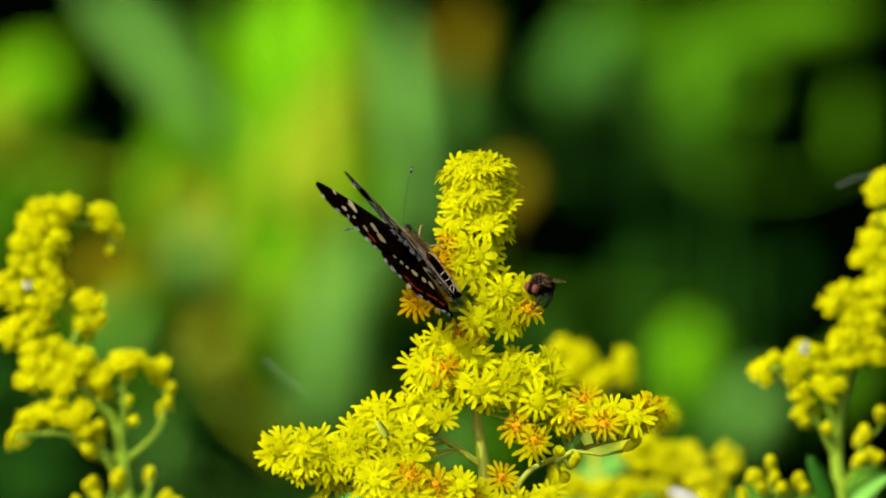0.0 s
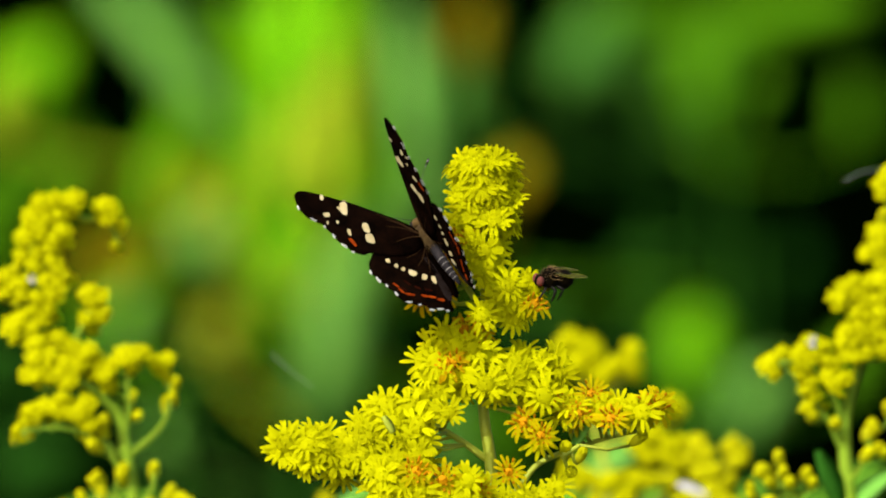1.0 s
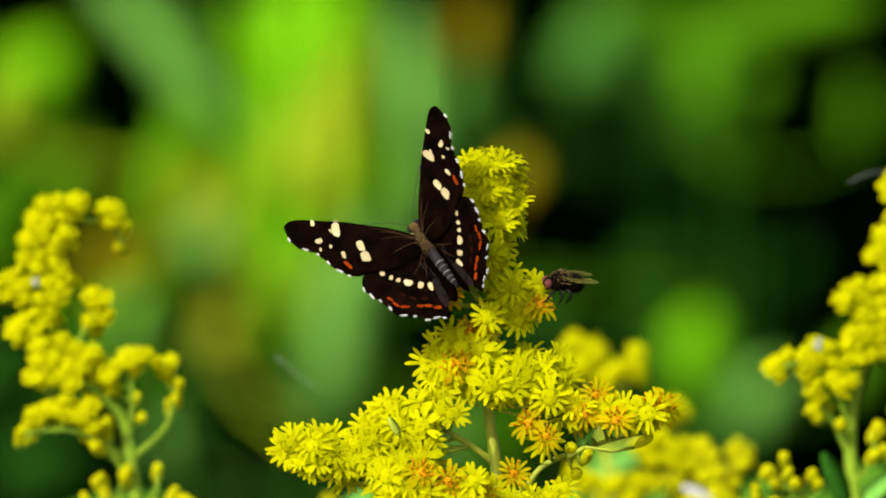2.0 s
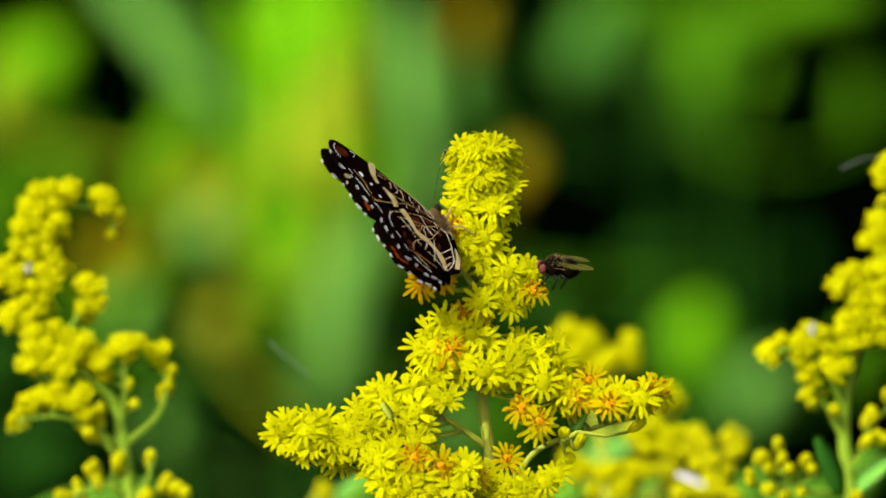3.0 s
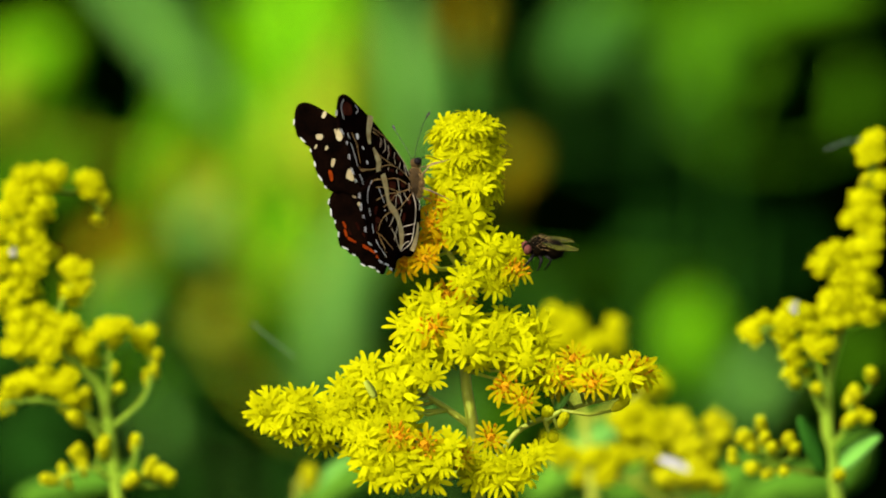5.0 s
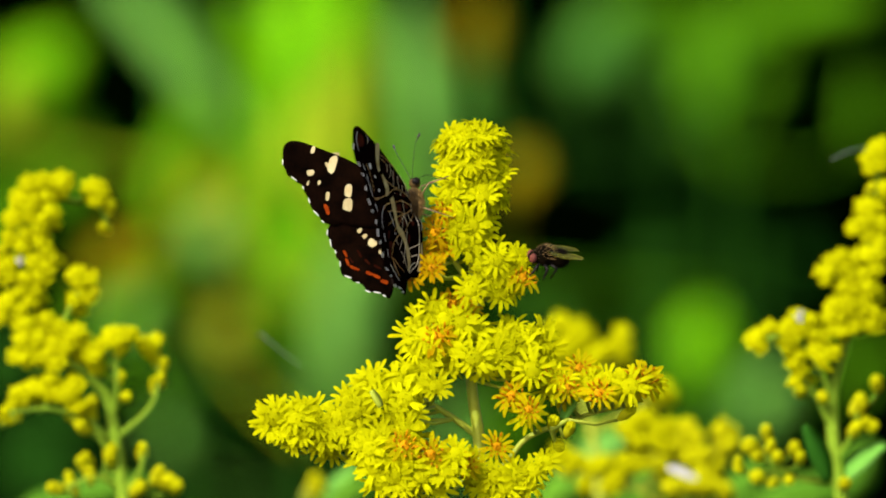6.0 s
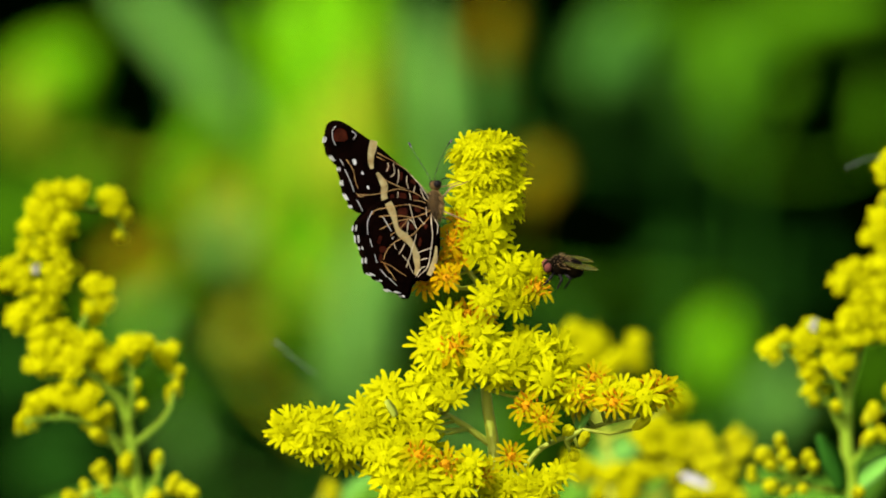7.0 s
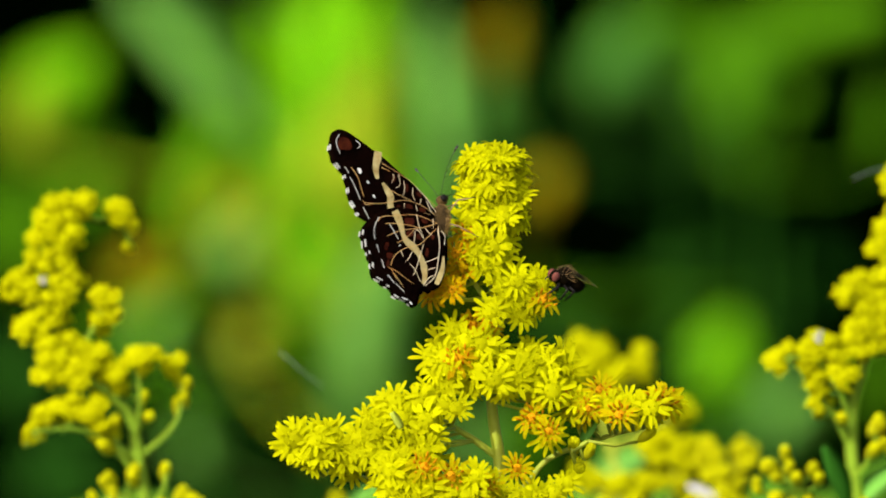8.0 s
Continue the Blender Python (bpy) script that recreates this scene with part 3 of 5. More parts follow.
def main_goldenrod():
    g = Goldenrod("goldenrod in full yellow bloom on a green stem", at(9.41, -950), [at(7.78, -35.71, 0), at(7.16, -31.04, 0), at(6.85, -26.37, 0), at(6.07, -21.32, 0), at(5.76, -15.48, 0), at(6.07, -9.26, 0), at(6.07, -3.03, 0), at(6.22, 3.19, 0), at(6.38, 10.97, 0), at(6.54, 13.93, 0)], 3)
    up = (-0.1, -0.7, 0.4)
    g.spike([at(6.07, 4.43, 0), at(6.07, 8.64, 0), at(6.07, 13.15, 0)], 92, 0.0036, OPEN, 0.92, toward=(-0.15, -0.9, 0.2))
    g.branch([at(6.22, 7.86, 0), at(6.38, 10.97, 0), at(6.54, 13.93, 0)], [(2.33, 13.46, 0), (3.73, 13.92, -1), (5.13, 13.93, 0), (5.76, 15.03, 1), (6.85, 15.64, 0), (7.77, 14.54, -1), (9.02, 13.77, 0), (9.65, 12.37, 0), (2.96, 13.94, 2), (4.58, 13.44, -2), (7.3, 13.9, -3), (6.06, 13.9, -3), (9.41, 8.64, 0), (9.65, 6.92, 0), (8.87, 5.37, 0)], OPEN, (0, -0.25, 0.8), spread=0.5)
    g.branch([at(6.07, -3.03, 0), at(5.6, -0.7, 0), at(4.98, 2.02, 0)], [(3.72, 1.24, -4), (6.05, 1.78, -4), (5.12, -0.54, -4), (7.3, 0.7, -3), (4.35, 3.18, -4), (6.52, -1.63, -3), (7.93, 2.8, -1), (3.26, -0.54, -3)], OPEN, (-0.1, -0.8, 0.0), 0.92, doubles=0.15)
    g.branch([at(5.76, -6.15, 0), at(3.58, -3.03, 0), at(1.24, 0.08, 0)], [(2.64, 3.8, -3), (0.93, 1.01, -4), (0.46, -3.95, -7, "f"), (-1.24, -2.25, -4), (-2.48, -4.35, -4), (2.17, -0.85, -3)], AGED, (-0.1, -0.8, 0.15), doubles=0.0)
    g.branch([at(6.54, -10.04, 0), at(8.4, -6.92, 0), at(11.36, -4.98, 0)], [(9.38, -2.87, -5, "f"), (8.06, -4.57, -5), (5.73, -6.89, -7, "f"), (10.94, -4.58, -4), (11.49, -6.52, -3), (9.93, -7.29, -4), (13.04, -5.2, -4, "r"), (12.89, -3.42, -3), (8.62, -2.25, -2), (12.12, -2.25, -2)], OPEN, (0.1, -0.7, 0.35), doubles=0.4)
    g.branch([at(6.38, -14.32, 0), at(3.58, -12.76, 0), at(-0.31, -11.59, 0)], [(0.62, -9.38, -5), (-1.09, -11.17, -4), (3.18, -8.85, -4, "a"), (2.17, -10.93, -6), (-0.7, -13.1, -6), (1.24, -13.24, -7, "a"), (4.18, -11.39, -6), (5.89, -12.48, -5), (3.72, -15.02, -7), (-1.71, -15.04, -5), (0.46, -15.41, -7), (-2.48, -13.28, -3), (-0.46, -17.12, -6), (5.12, -9.71, -3, "a"), (4.73, -13.27, -4), (2.4, -16.98, -5)], OPEN, up, doubles=0.3)
    g.branch([at(6.07, -19.37, 0), at(8.64, -17.43, 0), at(14.86, -15.48, 0)], [(6.26, -16.32, -9, "f"), (9.93, -13.26, -5), (10.92, -14.79, -7), (8.61, -13.73, -4), (13.26, -13.49, -5), (15.6, -13.27, -4), (8.98, -16.17, -8), (12.48, -15.42, -6), (16.14, -15.13, -4), (14.24, -17.88, -8, "f"), (11.93, -17.12, -6), (11.34, -11.97, -2), (15.6, -16.6, -4)], OPEN, up, doubles=0.3)
    g.branch([at(6.85, -27.15, 0), at(2.8, -24.2, 0), at(-1.87, -21.71, 0), at(-6.54, -21.32, 0), at(-11.2, -23.26, 0)], [(-7.28, -19.13, -7), (-4.34, -19.28, -7), (-2.48, -17.91, -5), (1.08, -20.18, -9, "f"), (-11.15, -21.99, -7), (-9.45, -21, -6), (-6.5, -21.58, -9), (-3.25, -21.96, -9), (-1.08, -20.07, -6), (-5.1, -23.74, -9), (-9.98, -23.74, -9), (-12.3, -24.28, -9), (-8.67, -23.29, -8), (-2.24, -24.07, -8), (-6.51, -20.08, -5), (-8.69, -19.32, -4), (-10.98, -25.83, -9)], OPEN, up, doubles=0.25)
    g.branch([at(7.16, -32.6, 0), at(1.24, -31.82, 0), at(-6.54, -31.04, 0), at(-14.32, -29.1, 0), at(-20.54, -25.6, 0)], [(-17.32, -23.28, -9), (-19.26, -24.82, -9), (-21.19, -24.44, -9), (-15.38, -25.27, -10), (-17.31, -26.58, -10), (-13.46, -25.44, -9), (-19.8, -26.6, -9), (-14.23, -26.99, -9), (-18.24, -24.5, -10), (-15.79, -23.52, -8), (-21.82, -25.46, -8), (-20.44, -23.77, -7), (-12.3, -26.6, -9), (-15.01, -27.78, -8), (-18.49, -27.78, -8)], OPEN, up, doubles=0.25)
    g.branch([at(7.31, -34.15, 0), at(1.24, -32.6, 0), at(-3.42, -30.26, 0), at(-7.31, -27.93, 0)], [(-8.03, -28.65, -11), (-5.1, -29.66, -11), (-6.49, -26.58, -10), (-3.4, -26.04, -10), (-3.24, -28.09, -12, "r"), (0.31, -29.4, -12, "r"), (3.7, -29.4, -12, "f"), (2.62, -31.72, -12), (-0.93, -32.49, -12), (-4.78, -32.49, -12), (-6.87, -33.29, -11), (-9.43, -28.13, -10), (-3.01, -30.95, -12), (-7.26, -31.2, -11), (5.1, -30.84, -10, "r"), (-6.1, -28.11, -11), (-3.78, -33.88, -12), (-8.82, -30.08, -9), (1.24, -33.93, -10)], OPEN, up, doubles=0.4)
    g.branch([at(7.47, -33.53, 0), at(10.58, -31.04, 0), at(13.69, -27.31, 0), at(19.92, -24.82, 0), at(23.81, -23.65, 0), at(27.7, -22.87, 0)], [(11.3, -21.44, -8, "r"), (13.76, -23.26, -10, "d"), (19.2, -20.21, -7, "d"), (20.78, -17.6, -5, "d"), (23.37, -20.97, -8, "d"), (26.19, -20.22, -6, "f"), (28.52, -19.29, -6), (16.13, -18.92, -5, "r"), (17.67, -19.29, -6), (22.01, -19.68, -6), (24.5, -19.31, -5), (29.54, -19.31, -5, "r"), (16.75, -20.47, -5), (27.57, -20.21, -7)], OPEN, up, ripe=0.15, doubles=0.2)
    g.branch([at(7.62, -35.32, 0), at(9.8, -34.15, 0), at(12.91, -32.99, 0)], [(12.45, -32.56, -9), (9.13, -32.56, -9), (14.54, -31.63, -9), (14, -33.56, -9), (10.52, -33.95, -9), (15.96, -30.53, -6), (7.82, -33.97, -8), (9.38, -28.46, -5, "r"), (12.07, -34.36, -8)], OPEN, up, doubles=0.5)
    g.branch([at(16.75, -26.13, -5), at(17.91, -25.51, -5), at(19.07, -24.74, -5)], [(17.21, -24.89, -5), (19.54, -25.67, -5), (18, -28.48, -4), (27.78, -23.59, -4)], BUDS, up, 0.75)
    g.leaf(at(8.62, -33.49, -2), (1, -.2, .62), 8, 1.7)
    g.leaf(at(-6.48, -22.91, -13), (-.5, -.1, 1), 2.6, 0.6, STEM)
    g.leaf(at(18.48, -24.77, -3), (.5, -.1, .9), 3.4, 1.3, PALE_LEAF)
    return g


def bent_goldenrod():
    g = Goldenrod("goldenrod with an arching plume of half-open yellow heads", at(-45.28, -950, 95), [at(-44.18, -40.45, 95), at(-45, -33.84, 95), at(-46, -27.22, 95), at(-47.07, -22.67, 95), at(-50.73, -18.92, 93), at(-56.03, -14.77, 91), at(-59.33, -9.82, 91), at(-60.16, -3.22, 91), at(-58.92, 3.38, 91), at(-56.93, 7.52, 93), at(-52.45, 8.19, 95)], 7, STEM_DARK, 0.0009)
    up = (-0.1, -0.85, 0.4)
    g.branch([at(-60.16, -1.57, 91), at(-58.92, 3.38, 91), at(-56.89, 7.35, 92), at(-52.38, 8.18, 93)], [(-58.06, 8.16, 90), (-56.08, 8.82, 90), (-53.93, 8.82, 90), (-59.54, 6.19, 90), (-57.23, 6.19, 90), (-55.42, 6.68, 90), (-60.53, 3.38, 90), (-58.06, 3.79, 90), (-56.08, 3.22, 90), (-54.92, 4.37, 90), (-60.86, 0.49, 90), (-58.55, 0.91, 90), (-56.41, -0.08, 90), (-59.21, -0.74, 90), (-56.74, 1.73, 90), (-58.39, 5.03, 90), (-53.11, 8.66, 90)], ROUND, up, 0.8, doubles=0.5)
    g.branch([at(-58.51, -10.65, 91), at(-59.74, -6.52, 91), at(-60.16, -2.39, 91)], [(-55.42, -1.57, 90), (-63.01, -2.56, 90), (-60.53, -2.89, 90), (-57.56, -2.89, 90), (-55.42, -3.55, 90), (-64.82, -3.38, 90), (-63.66, -4.62, 90), (-61.19, -5.03, 90), (-58.72, -5.36, 90), (-56.41, -5.2, 90), (-54.92, -4.7, 90, "b"), (-54.59, -2.56, 90, "b"), (-59.71, -7.34, 90), (-58.06, -8.66, 90), (-61.19, -8.66, 90), (-62.51, -9.81, 90), (-62.02, -11.13, 90), (-59.54, -9.98, 90), (-62.18, -3.63, 90), (-58.47, -12.29, 90), (-61.77, -1.15, 90, "b"), (-57.07, -6.93, 90)], ROUND, up, 0.8, doubles=0.5)
    g.branch([at(-49.9, -19.75, 93), at(-54.79, -15.6, 91), at(-58.51, -12.3, 91)], [(-59.21, -14.1, 90), (-58.39, -15.75, 90), (-57.07, -14.1, 90), (-55.42, -11.46, 90), (-54.26, -12.45, 90), (-52.94, -13.28, 90), (-51.29, -13.28, 90), (-54.59, -14.93, 90), (-52.61, -15.09, 90), (-55.58, -16.41, 90), (-54.26, -17.73, 90), (-56.74, -16.91, 90), (-58.88, -16.91, 90), (-59.71, -12.29, 90), (-53.52, -16.41, 90), (-52.28, -13.94, 90)], ROUND, up, 0.8, doubles=0.5)
    g.branch([at(-55.69, 7.52, 93), at(-51.59, 5.87, 94), at(-49.14, 6.54, 95), at(-47.32, 3.81, 95)], [(-49.27, 7.85, 94), (-47.95, 7.52, 94), (-48.61, 6.37, 94), (-46.49, 5.38, 95, "b"), (-47.52, 2.07, 96, "b")], ROUND, up, 0.8)
    g.branch([at(-54, -13.13, 92), at(-52.32, -10.23, 91), at(-50.83, -7.34, 91)], [(-51.16, -4.54, 91), (-49.35, -5.36, 91), (-50.17, -7.34, 91), (-51.49, -8.66, 91), (-49.35, -8.17, 91), (-48.52, -7.51, 91, "b"), (-50.67, -6.02, 91), (-52.32, -5.28, 91, "b")], ROUND, up, 0.8, doubles=0.4)
    g.branch([at(-46, -26.39, 95), at(-45.36, -20.57, 93), at(-45.58, -15.61, 92)], [(-49.84, -15.6, 91), (-47.78, -15.27, 91), (-46.05, -13.95, 91), (-44.4, -14.11, 91), (-44.92, -15.61, 92), (-48.85, -16.59, 91), (-43.27, -13.62, 92), (-44.78, -19.75, 93, "b"), (-43.96, -22.72, 93, "b")], ROUND, up, 0.8, doubles=0.4)
    g.branch([at(-45.42, -28.87, 95), at(-40.87, -24.74, 95), at(-39.4, -20.61, 96), at(-40.06, -16.47, 96)], [(-41.28, -15.3, 95), (-40.06, -14.65, 96), (-40.48, -16.31, 96), (-39.9, -17.47, 96, "b"), (-38.57, -17.8, 96, "b"), (-40.06, -20.78, 96, "b"), (-39.07, -19.95, 96, "b")], ROUND, up, 0.8)
    g.branch([at(-45.67, -29.7, 95), at(-49.08, -26.77, 93), at(-54.79, -24.67, 91), at(-60.91, -25.05, 89)], [(-61.36, -24.82, 90), (-60.04, -23.5, 90), (-60.53, -25.32, 90), (-59.54, -21.85, 90), (-57.56, -21.36, 90), (-56.41, -21.52, 90), (-55.09, -20.2, 90), (-55.42, -22.35, 90), (-54.43, -21.69, 90), (-52.28, -21.85, 90), (-51.46, -21.03, 90), (-51.95, -23.01, 90), (-50.96, -24.16, 90), (-58.47, -22.68, 90), (-53.27, -22.35, 90)], ROUND, up, 0.8, doubles=0.5)
    g.branch([at(-45.42, -32.18, 95), at(-47.84, -28.84, 93), at(-49.05, -25.68, 92)], [(-49.21, -24.85, 92), (-49.02, -23.35, 91), (-50.67, -26.82, 91), (-49.71, -27.33, 92)], BUDS, up, 0.88)
    g.branch([at(-44.84, -36.48, 95), at(-48.25, -34.62, 93), at(-52.35, -35.84, 92)], [(-46.1, -30.49, 93), (-49.9, -31.64, 93), (-49.41, -33.79, 93), (-52.38, -34.45, 93), (-52.22, -35.61, 93), (-54.86, -36.11, 93), (-50.57, -32.31, 93), (-46.43, -31.48, 93)], BUDS, up, 0.88)
    g.branch([at(-44.51, -37.14, 95), at(-42.08, -33.81, 94), at(-41.5, -30.92, 94)], [(-41.67, -30.34, 94), (-39.19, -33.65, 94), (-37.87, -34.97, 94), (-39.52, -34.81, 94), (-42.08, -35.96, 94), (-36.71, -35.63, 94)], BUDS, up, 0.88)
    g.fluff(at(-59.15, -2.88, 84), 0.0009)
    return g


def edge_goldenrod():
    g = Goldenrod("goldenrod with spreading sprays of yellow heads and buds", at(61.99, -950, 95), [at(60.72, -40.45, 95), at(59.89, -34.66, 95), at(59.07, -28.04, 95), at(59.23, -21.43, 95), at(61.05, -14.81, 95), at(63.2, -6.54, 95), at(65.02, 1.74, 95), at(65.85, 10.01, 95), at(66.02, 14.15, 95)], 9, STEM_DARK, 0.0009)
    up = (-0.1, -0.85, 0.4)
    g.branch([at(63.2, -6.54, 95), at(65.02, 1.74, 95), at(65.85, 10.01, 95)], [(63.75, 4.87, 92), (64.74, 3.39, 92), (63.58, 2.89, 92), (64.24, 0.91, 92), (65.07, 4.71, 92), (65.89, 2.56, 92), (64.9, 12.3, 92), (64.74, 7.84, 92, "b"), (65.73, 13.62, 92), (66.06, 11.64, 92), (66.55, 7.51, 92), (65.73, 0.08, 92), (64.57, 10.65, 92)], ROUND, up, 0.8, doubles=0.5)
    g.branch([at(61.55, -13.15, 95), at(62.05, -9.01, 93), at(62.42, -4.87, 92)], [(59.08, -3.38, 91), (58.09, -5.03, 91), (60.73, -3.71, 91), (62.38, -2.39, 91), (64.04, -2.06, 91), (61.56, -5.03, 91), (63.37, -4.87, 91), (60.73, -6.68, 91), (62.05, -7.18, 91), (64.2, -6.68, 91), (65.27, -4.04, 91), (59.91, -2.39, 91), (65.52, -1.57, 91)], ROUND, up, 0.8, doubles=0.5)
    g.branch([at(59.23, -21.43, 95), at(59.98, -16.44, 93), at(61.6, -11.48, 92)], [(58.75, -13.12, 91), (58.26, -11.14, 91), (59.91, -11.14, 91), (59.08, -9.49, 91), (61.56, -9.82, 91), (63.71, -10.31, 91), (62.38, -12.46, 91), (63.71, -8.58, 91), (61.23, -8.66, 91), (65.27, -10.65, 91), (60.32, -13.12, 91), (64.86, -12.3, 91)], ROUND, up, 0.8, doubles=0.5)
    g.branch([at(59.07, -24.74, 95), at(57.51, -19.75, 93), at(54.13, -14.77, 91), at(49.53, -14.09, 89)], [(47.5, -14.43, 90), (48.82, -13.61, 90), (48.33, -15.59, 90), (49.48, -12.78, 90), (51.62, -13.11, 90), (52.61, -12.29, 90), (54.1, -11.13, 90), (53.77, -13.11, 90), (52.12, -14.43, 90), (55.75, -11.46, 90), (56.24, -13.61, 90), (57.4, -14.1, 90), (56.57, -16.08, 90), (57.4, -16.91, 90), (58.88, -16.41, 90), (54.92, -12.7, 90)], ROUND, up, 0.8, doubles=0.2)
    g.branch([at(59.07, -28.04, 95), at(56.68, -23.05, 93), at(54.13, -19.72, 91)], [(52.48, -15.93, 91), (53.8, -16.92, 91), (54.3, -18.9, 91), (53.31, -20.55, 91), (53.31, -18.07, 91), (54.13, -21.7, 91, "b"), (57.43, -22.86, 91, "b")], ROUND, up, 0.8, doubles=0.4)
    g.branch([at(59.4, -32.18, 95), at(61.64, -28.84, 93), at(62.84, -24.69, 92)], [(62.92, -23.2, 92), (62.42, -27.33, 92), (63.75, -26.51, 92), (65.31, -20.56, 92), (64.9, -27.17, 92), (63.08, -23.86, 92)], BUDS, up, 0.88)
    g.branch([at(59.73, -35.49, 95), at(53.37, -34.78, 93), at(49.59, -32.1, 91)], [(46.68, -29.77, 90), (49.15, -27.63, 90), (49.81, -29.77, 90), (53.27, -30.1, 90), (45.03, -33.4, 90), (47.67, -31.42, 90), (50.8, -31.42, 90), (47.67, -34.55, 90), (49.98, -35.54, 90), (54.1, -31.42, 90), (45.03, -32.24, 90), (52.45, -35.05, 90), (60.7, -35.38, 90), (46.26, -30.43, 90)], BUDS, up, 0.88)
    g.leaf(at(58.37, -35.47, 94), (-.35, -.2, 1), 9, 3.4)
    g.leaf(at(59.89, -35.66, 95), (.6, -.2, .6), 9, 4, PALE_LEAF)
    g.leaf(at(56.41, -18.06, 90), (1, -.2, -.35), 2.8, 0.9, PETAL)
    g.leaf(at(58.82, -27.22, 95), (-.3, -.2, .8), 6, 1.6)
    g.fluff(at(53.91, -11.08, 82), 0.0012)
    return g


def far_goldenrod():
    g = Goldenrod("slender goldenrod with round yellow heads behind the bloom", at(29.63, -950, 200), [at(26.98, -43.12, 200), at(25.66, -31.65, 200), at(23.63, -22.84, 200), at(22.13, -15.78, 200)], 13, STEM, 0.0010)
    up = (0, -0.8, 0.45)
    g.spike([at(21.51, -18.87, 200), at(21.69, -15.78, 200), at(22.04, -13.84, 200)], 26, 0.0028, ROUND, 1.0)
    g.branch([at(24.34, -25.48, 200), at(27.39, -21.05, 198), at(29.73, -17.51, 196)], [(30.08, -13.99, 196), (29.91, -15.92, 196), (30.26, -17.51, 196), (26.57, -17.51, 196), (25.33, -18.21, 196), (27.09, -16.8, 196)], ROUND, up, 0.95, doubles=0.5)
    g.branch([at(25.22, -29.89, 200), at(30.44, -26.74, 196), at(35.25, -23.82, 195)], [(35.69, -22.77, 195), (34.64, -23.47, 195), (35.52, -23.82, 195)], ROUND, up, 1.0, doubles=0.5)
    return g


def bud_goldenrod():
    g = Goldenrod("leaning goldenrod covered in small yellow buds", at(39.02, -950, 170), [at(39.15, -42.36, 170), at(38.28, -36.29, 170), at(37.33, -31.1, 170)], 17, STEM, 0.0010)
    up = (0, -0.8, 0.45)
    g.branch([at(38.63, -38.89, 170), at(35.56, -33.65, 168), at(32.06, -29.29, 166)], [(31.45, -26.87, 166), (30.76, -28.43, 166), (32.66, -28.43, 166), (31.63, -30.16, 166), (35.08, -28.43, 166), (36.12, -29.47, 166), (35.95, -31.19, 166), (30.07, -27.39, 166), (33.18, -26.87, 166), (32.06, -31.02, 166), (34.65, -30.16, 166)], ROUND + BUDS, up, 0.85, doubles=0.7)
    g.branch([at(38.46, -37.16, 170), at(39.45, -32.79, 168), at(40.27, -29.29, 166)], [(39.83, -28.08, 166), (40.44, -29.47, 166), (38.11, -31.02, 166), (39.83, -32.92, 166), (40.79, -31.02, 166), (41.99, -32.4, 166), (41.3, -29.72, 166), (39.23, -28.86, 166)], BUDS, up, 1.2, doubles=0.4)
    g.branch([at(38.8, -38.89, 170), at(42.91, -33.65, 168), at(45.02, -29.29, 166)], [(45.11, -27.74, 166), (44.24, -28.95, 166), (46.32, -30.68, 166), (45.45, -31.19, 166), (44.59, -33.79, 166), (43.38, -35.34, 166), (45.28, -29.47, 166)], BUDS, up, 1.2, doubles=0.4)
    g.branch([at(39.15, -42.36, 170), at(31.63, -37.93, 166), at(24.68, -35.73, 164), at(19.51, -35.3, 164)], [(22.96, -33.57, 164), (21.23, -34.61, 164), (24.68, -34.61, 164), (29.86, -33.75, 164), (32.45, -34.09, 164), (34.18, -33.57, 164), (28.57, -35.82, 164), (23.82, -37.03, 164), (20.02, -32.02, 164), (35.9, -33.75, 164), (35.04, -34.61, 164), (22.09, -33.14, 164), (25.98, -34, 164), (31.16, -33.14, 164), (27.7, -37.03, 164), (19.51, -33.23, 164)], ROUND + BUDS, up, 0.85, doubles=0.6)
    g.branch([at(39.15, -42.36, 170), at(41.16, -38.82, 167), at(42.83, -36.18, 165)], [(41.97, -37.22, 165), (40.24, -37.22, 165), (43.7, -37.22, 165), (38.08, -37.05, 165), (45.42, -37.91, 165), (41.54, -35.32, 165), (42.83, -36.62, 165), (36.79, -37.48, 165)], BUDS, up, 1.2, doubles=0.5)
    g.leaf(at(22.46, -36.42, 260), (.8, -.2, .5), 12, 6.5, PALE_LEAF)
    # White leaf put in place of a long glint among the buds.
    g.leaf(at(36.22, -34.42, 155), (.95, -.2, -.3), 4.8, 1.5, GLINT_WHITE)
    return g


def low_goldenrod():
    g = Goldenrod("low goldenrod with small closed buds", at(-19.75, -950, 200), [at(-19.75, -43.12, 200), at(-19.31, -38.71, 200)], 19)
    g.branch([at(-19.57, -40.47, 200), at(-18.86, -38.69, 199), at(-17.97, -37.61, 198)], [(-17.6, -37.2, 198), (-16.9, -38.0, 198)], BUDS, (0, -0.4, .7), 1.1)
    g.leaf(at(-17.1, -40.45, 199), (.6, -.2, .6), 9, 3, PALE_LEAF)
    return g


main_plant, left_plant, right_plant = main_goldenrod(), bent_goldenrod(), edge_goldenrod()
far_plant, bud_plant, low_plant = far_goldenrod(), bud_goldenrod(), low_goldenrod()


def spider_thread(pts):
    bm = bmesh.new()
    tube(bm, smooth_line(pts, 6), 0.00006, 6)
    tagged(part("spider_thread", bm, SILK), "pale glinting spider thread caught on the goldenrod", "thread")


spider_thread([at(-24.9, -13.6, 110), at(-22.1, -16.1, 112), at(-18.8, -18.7, 115)])
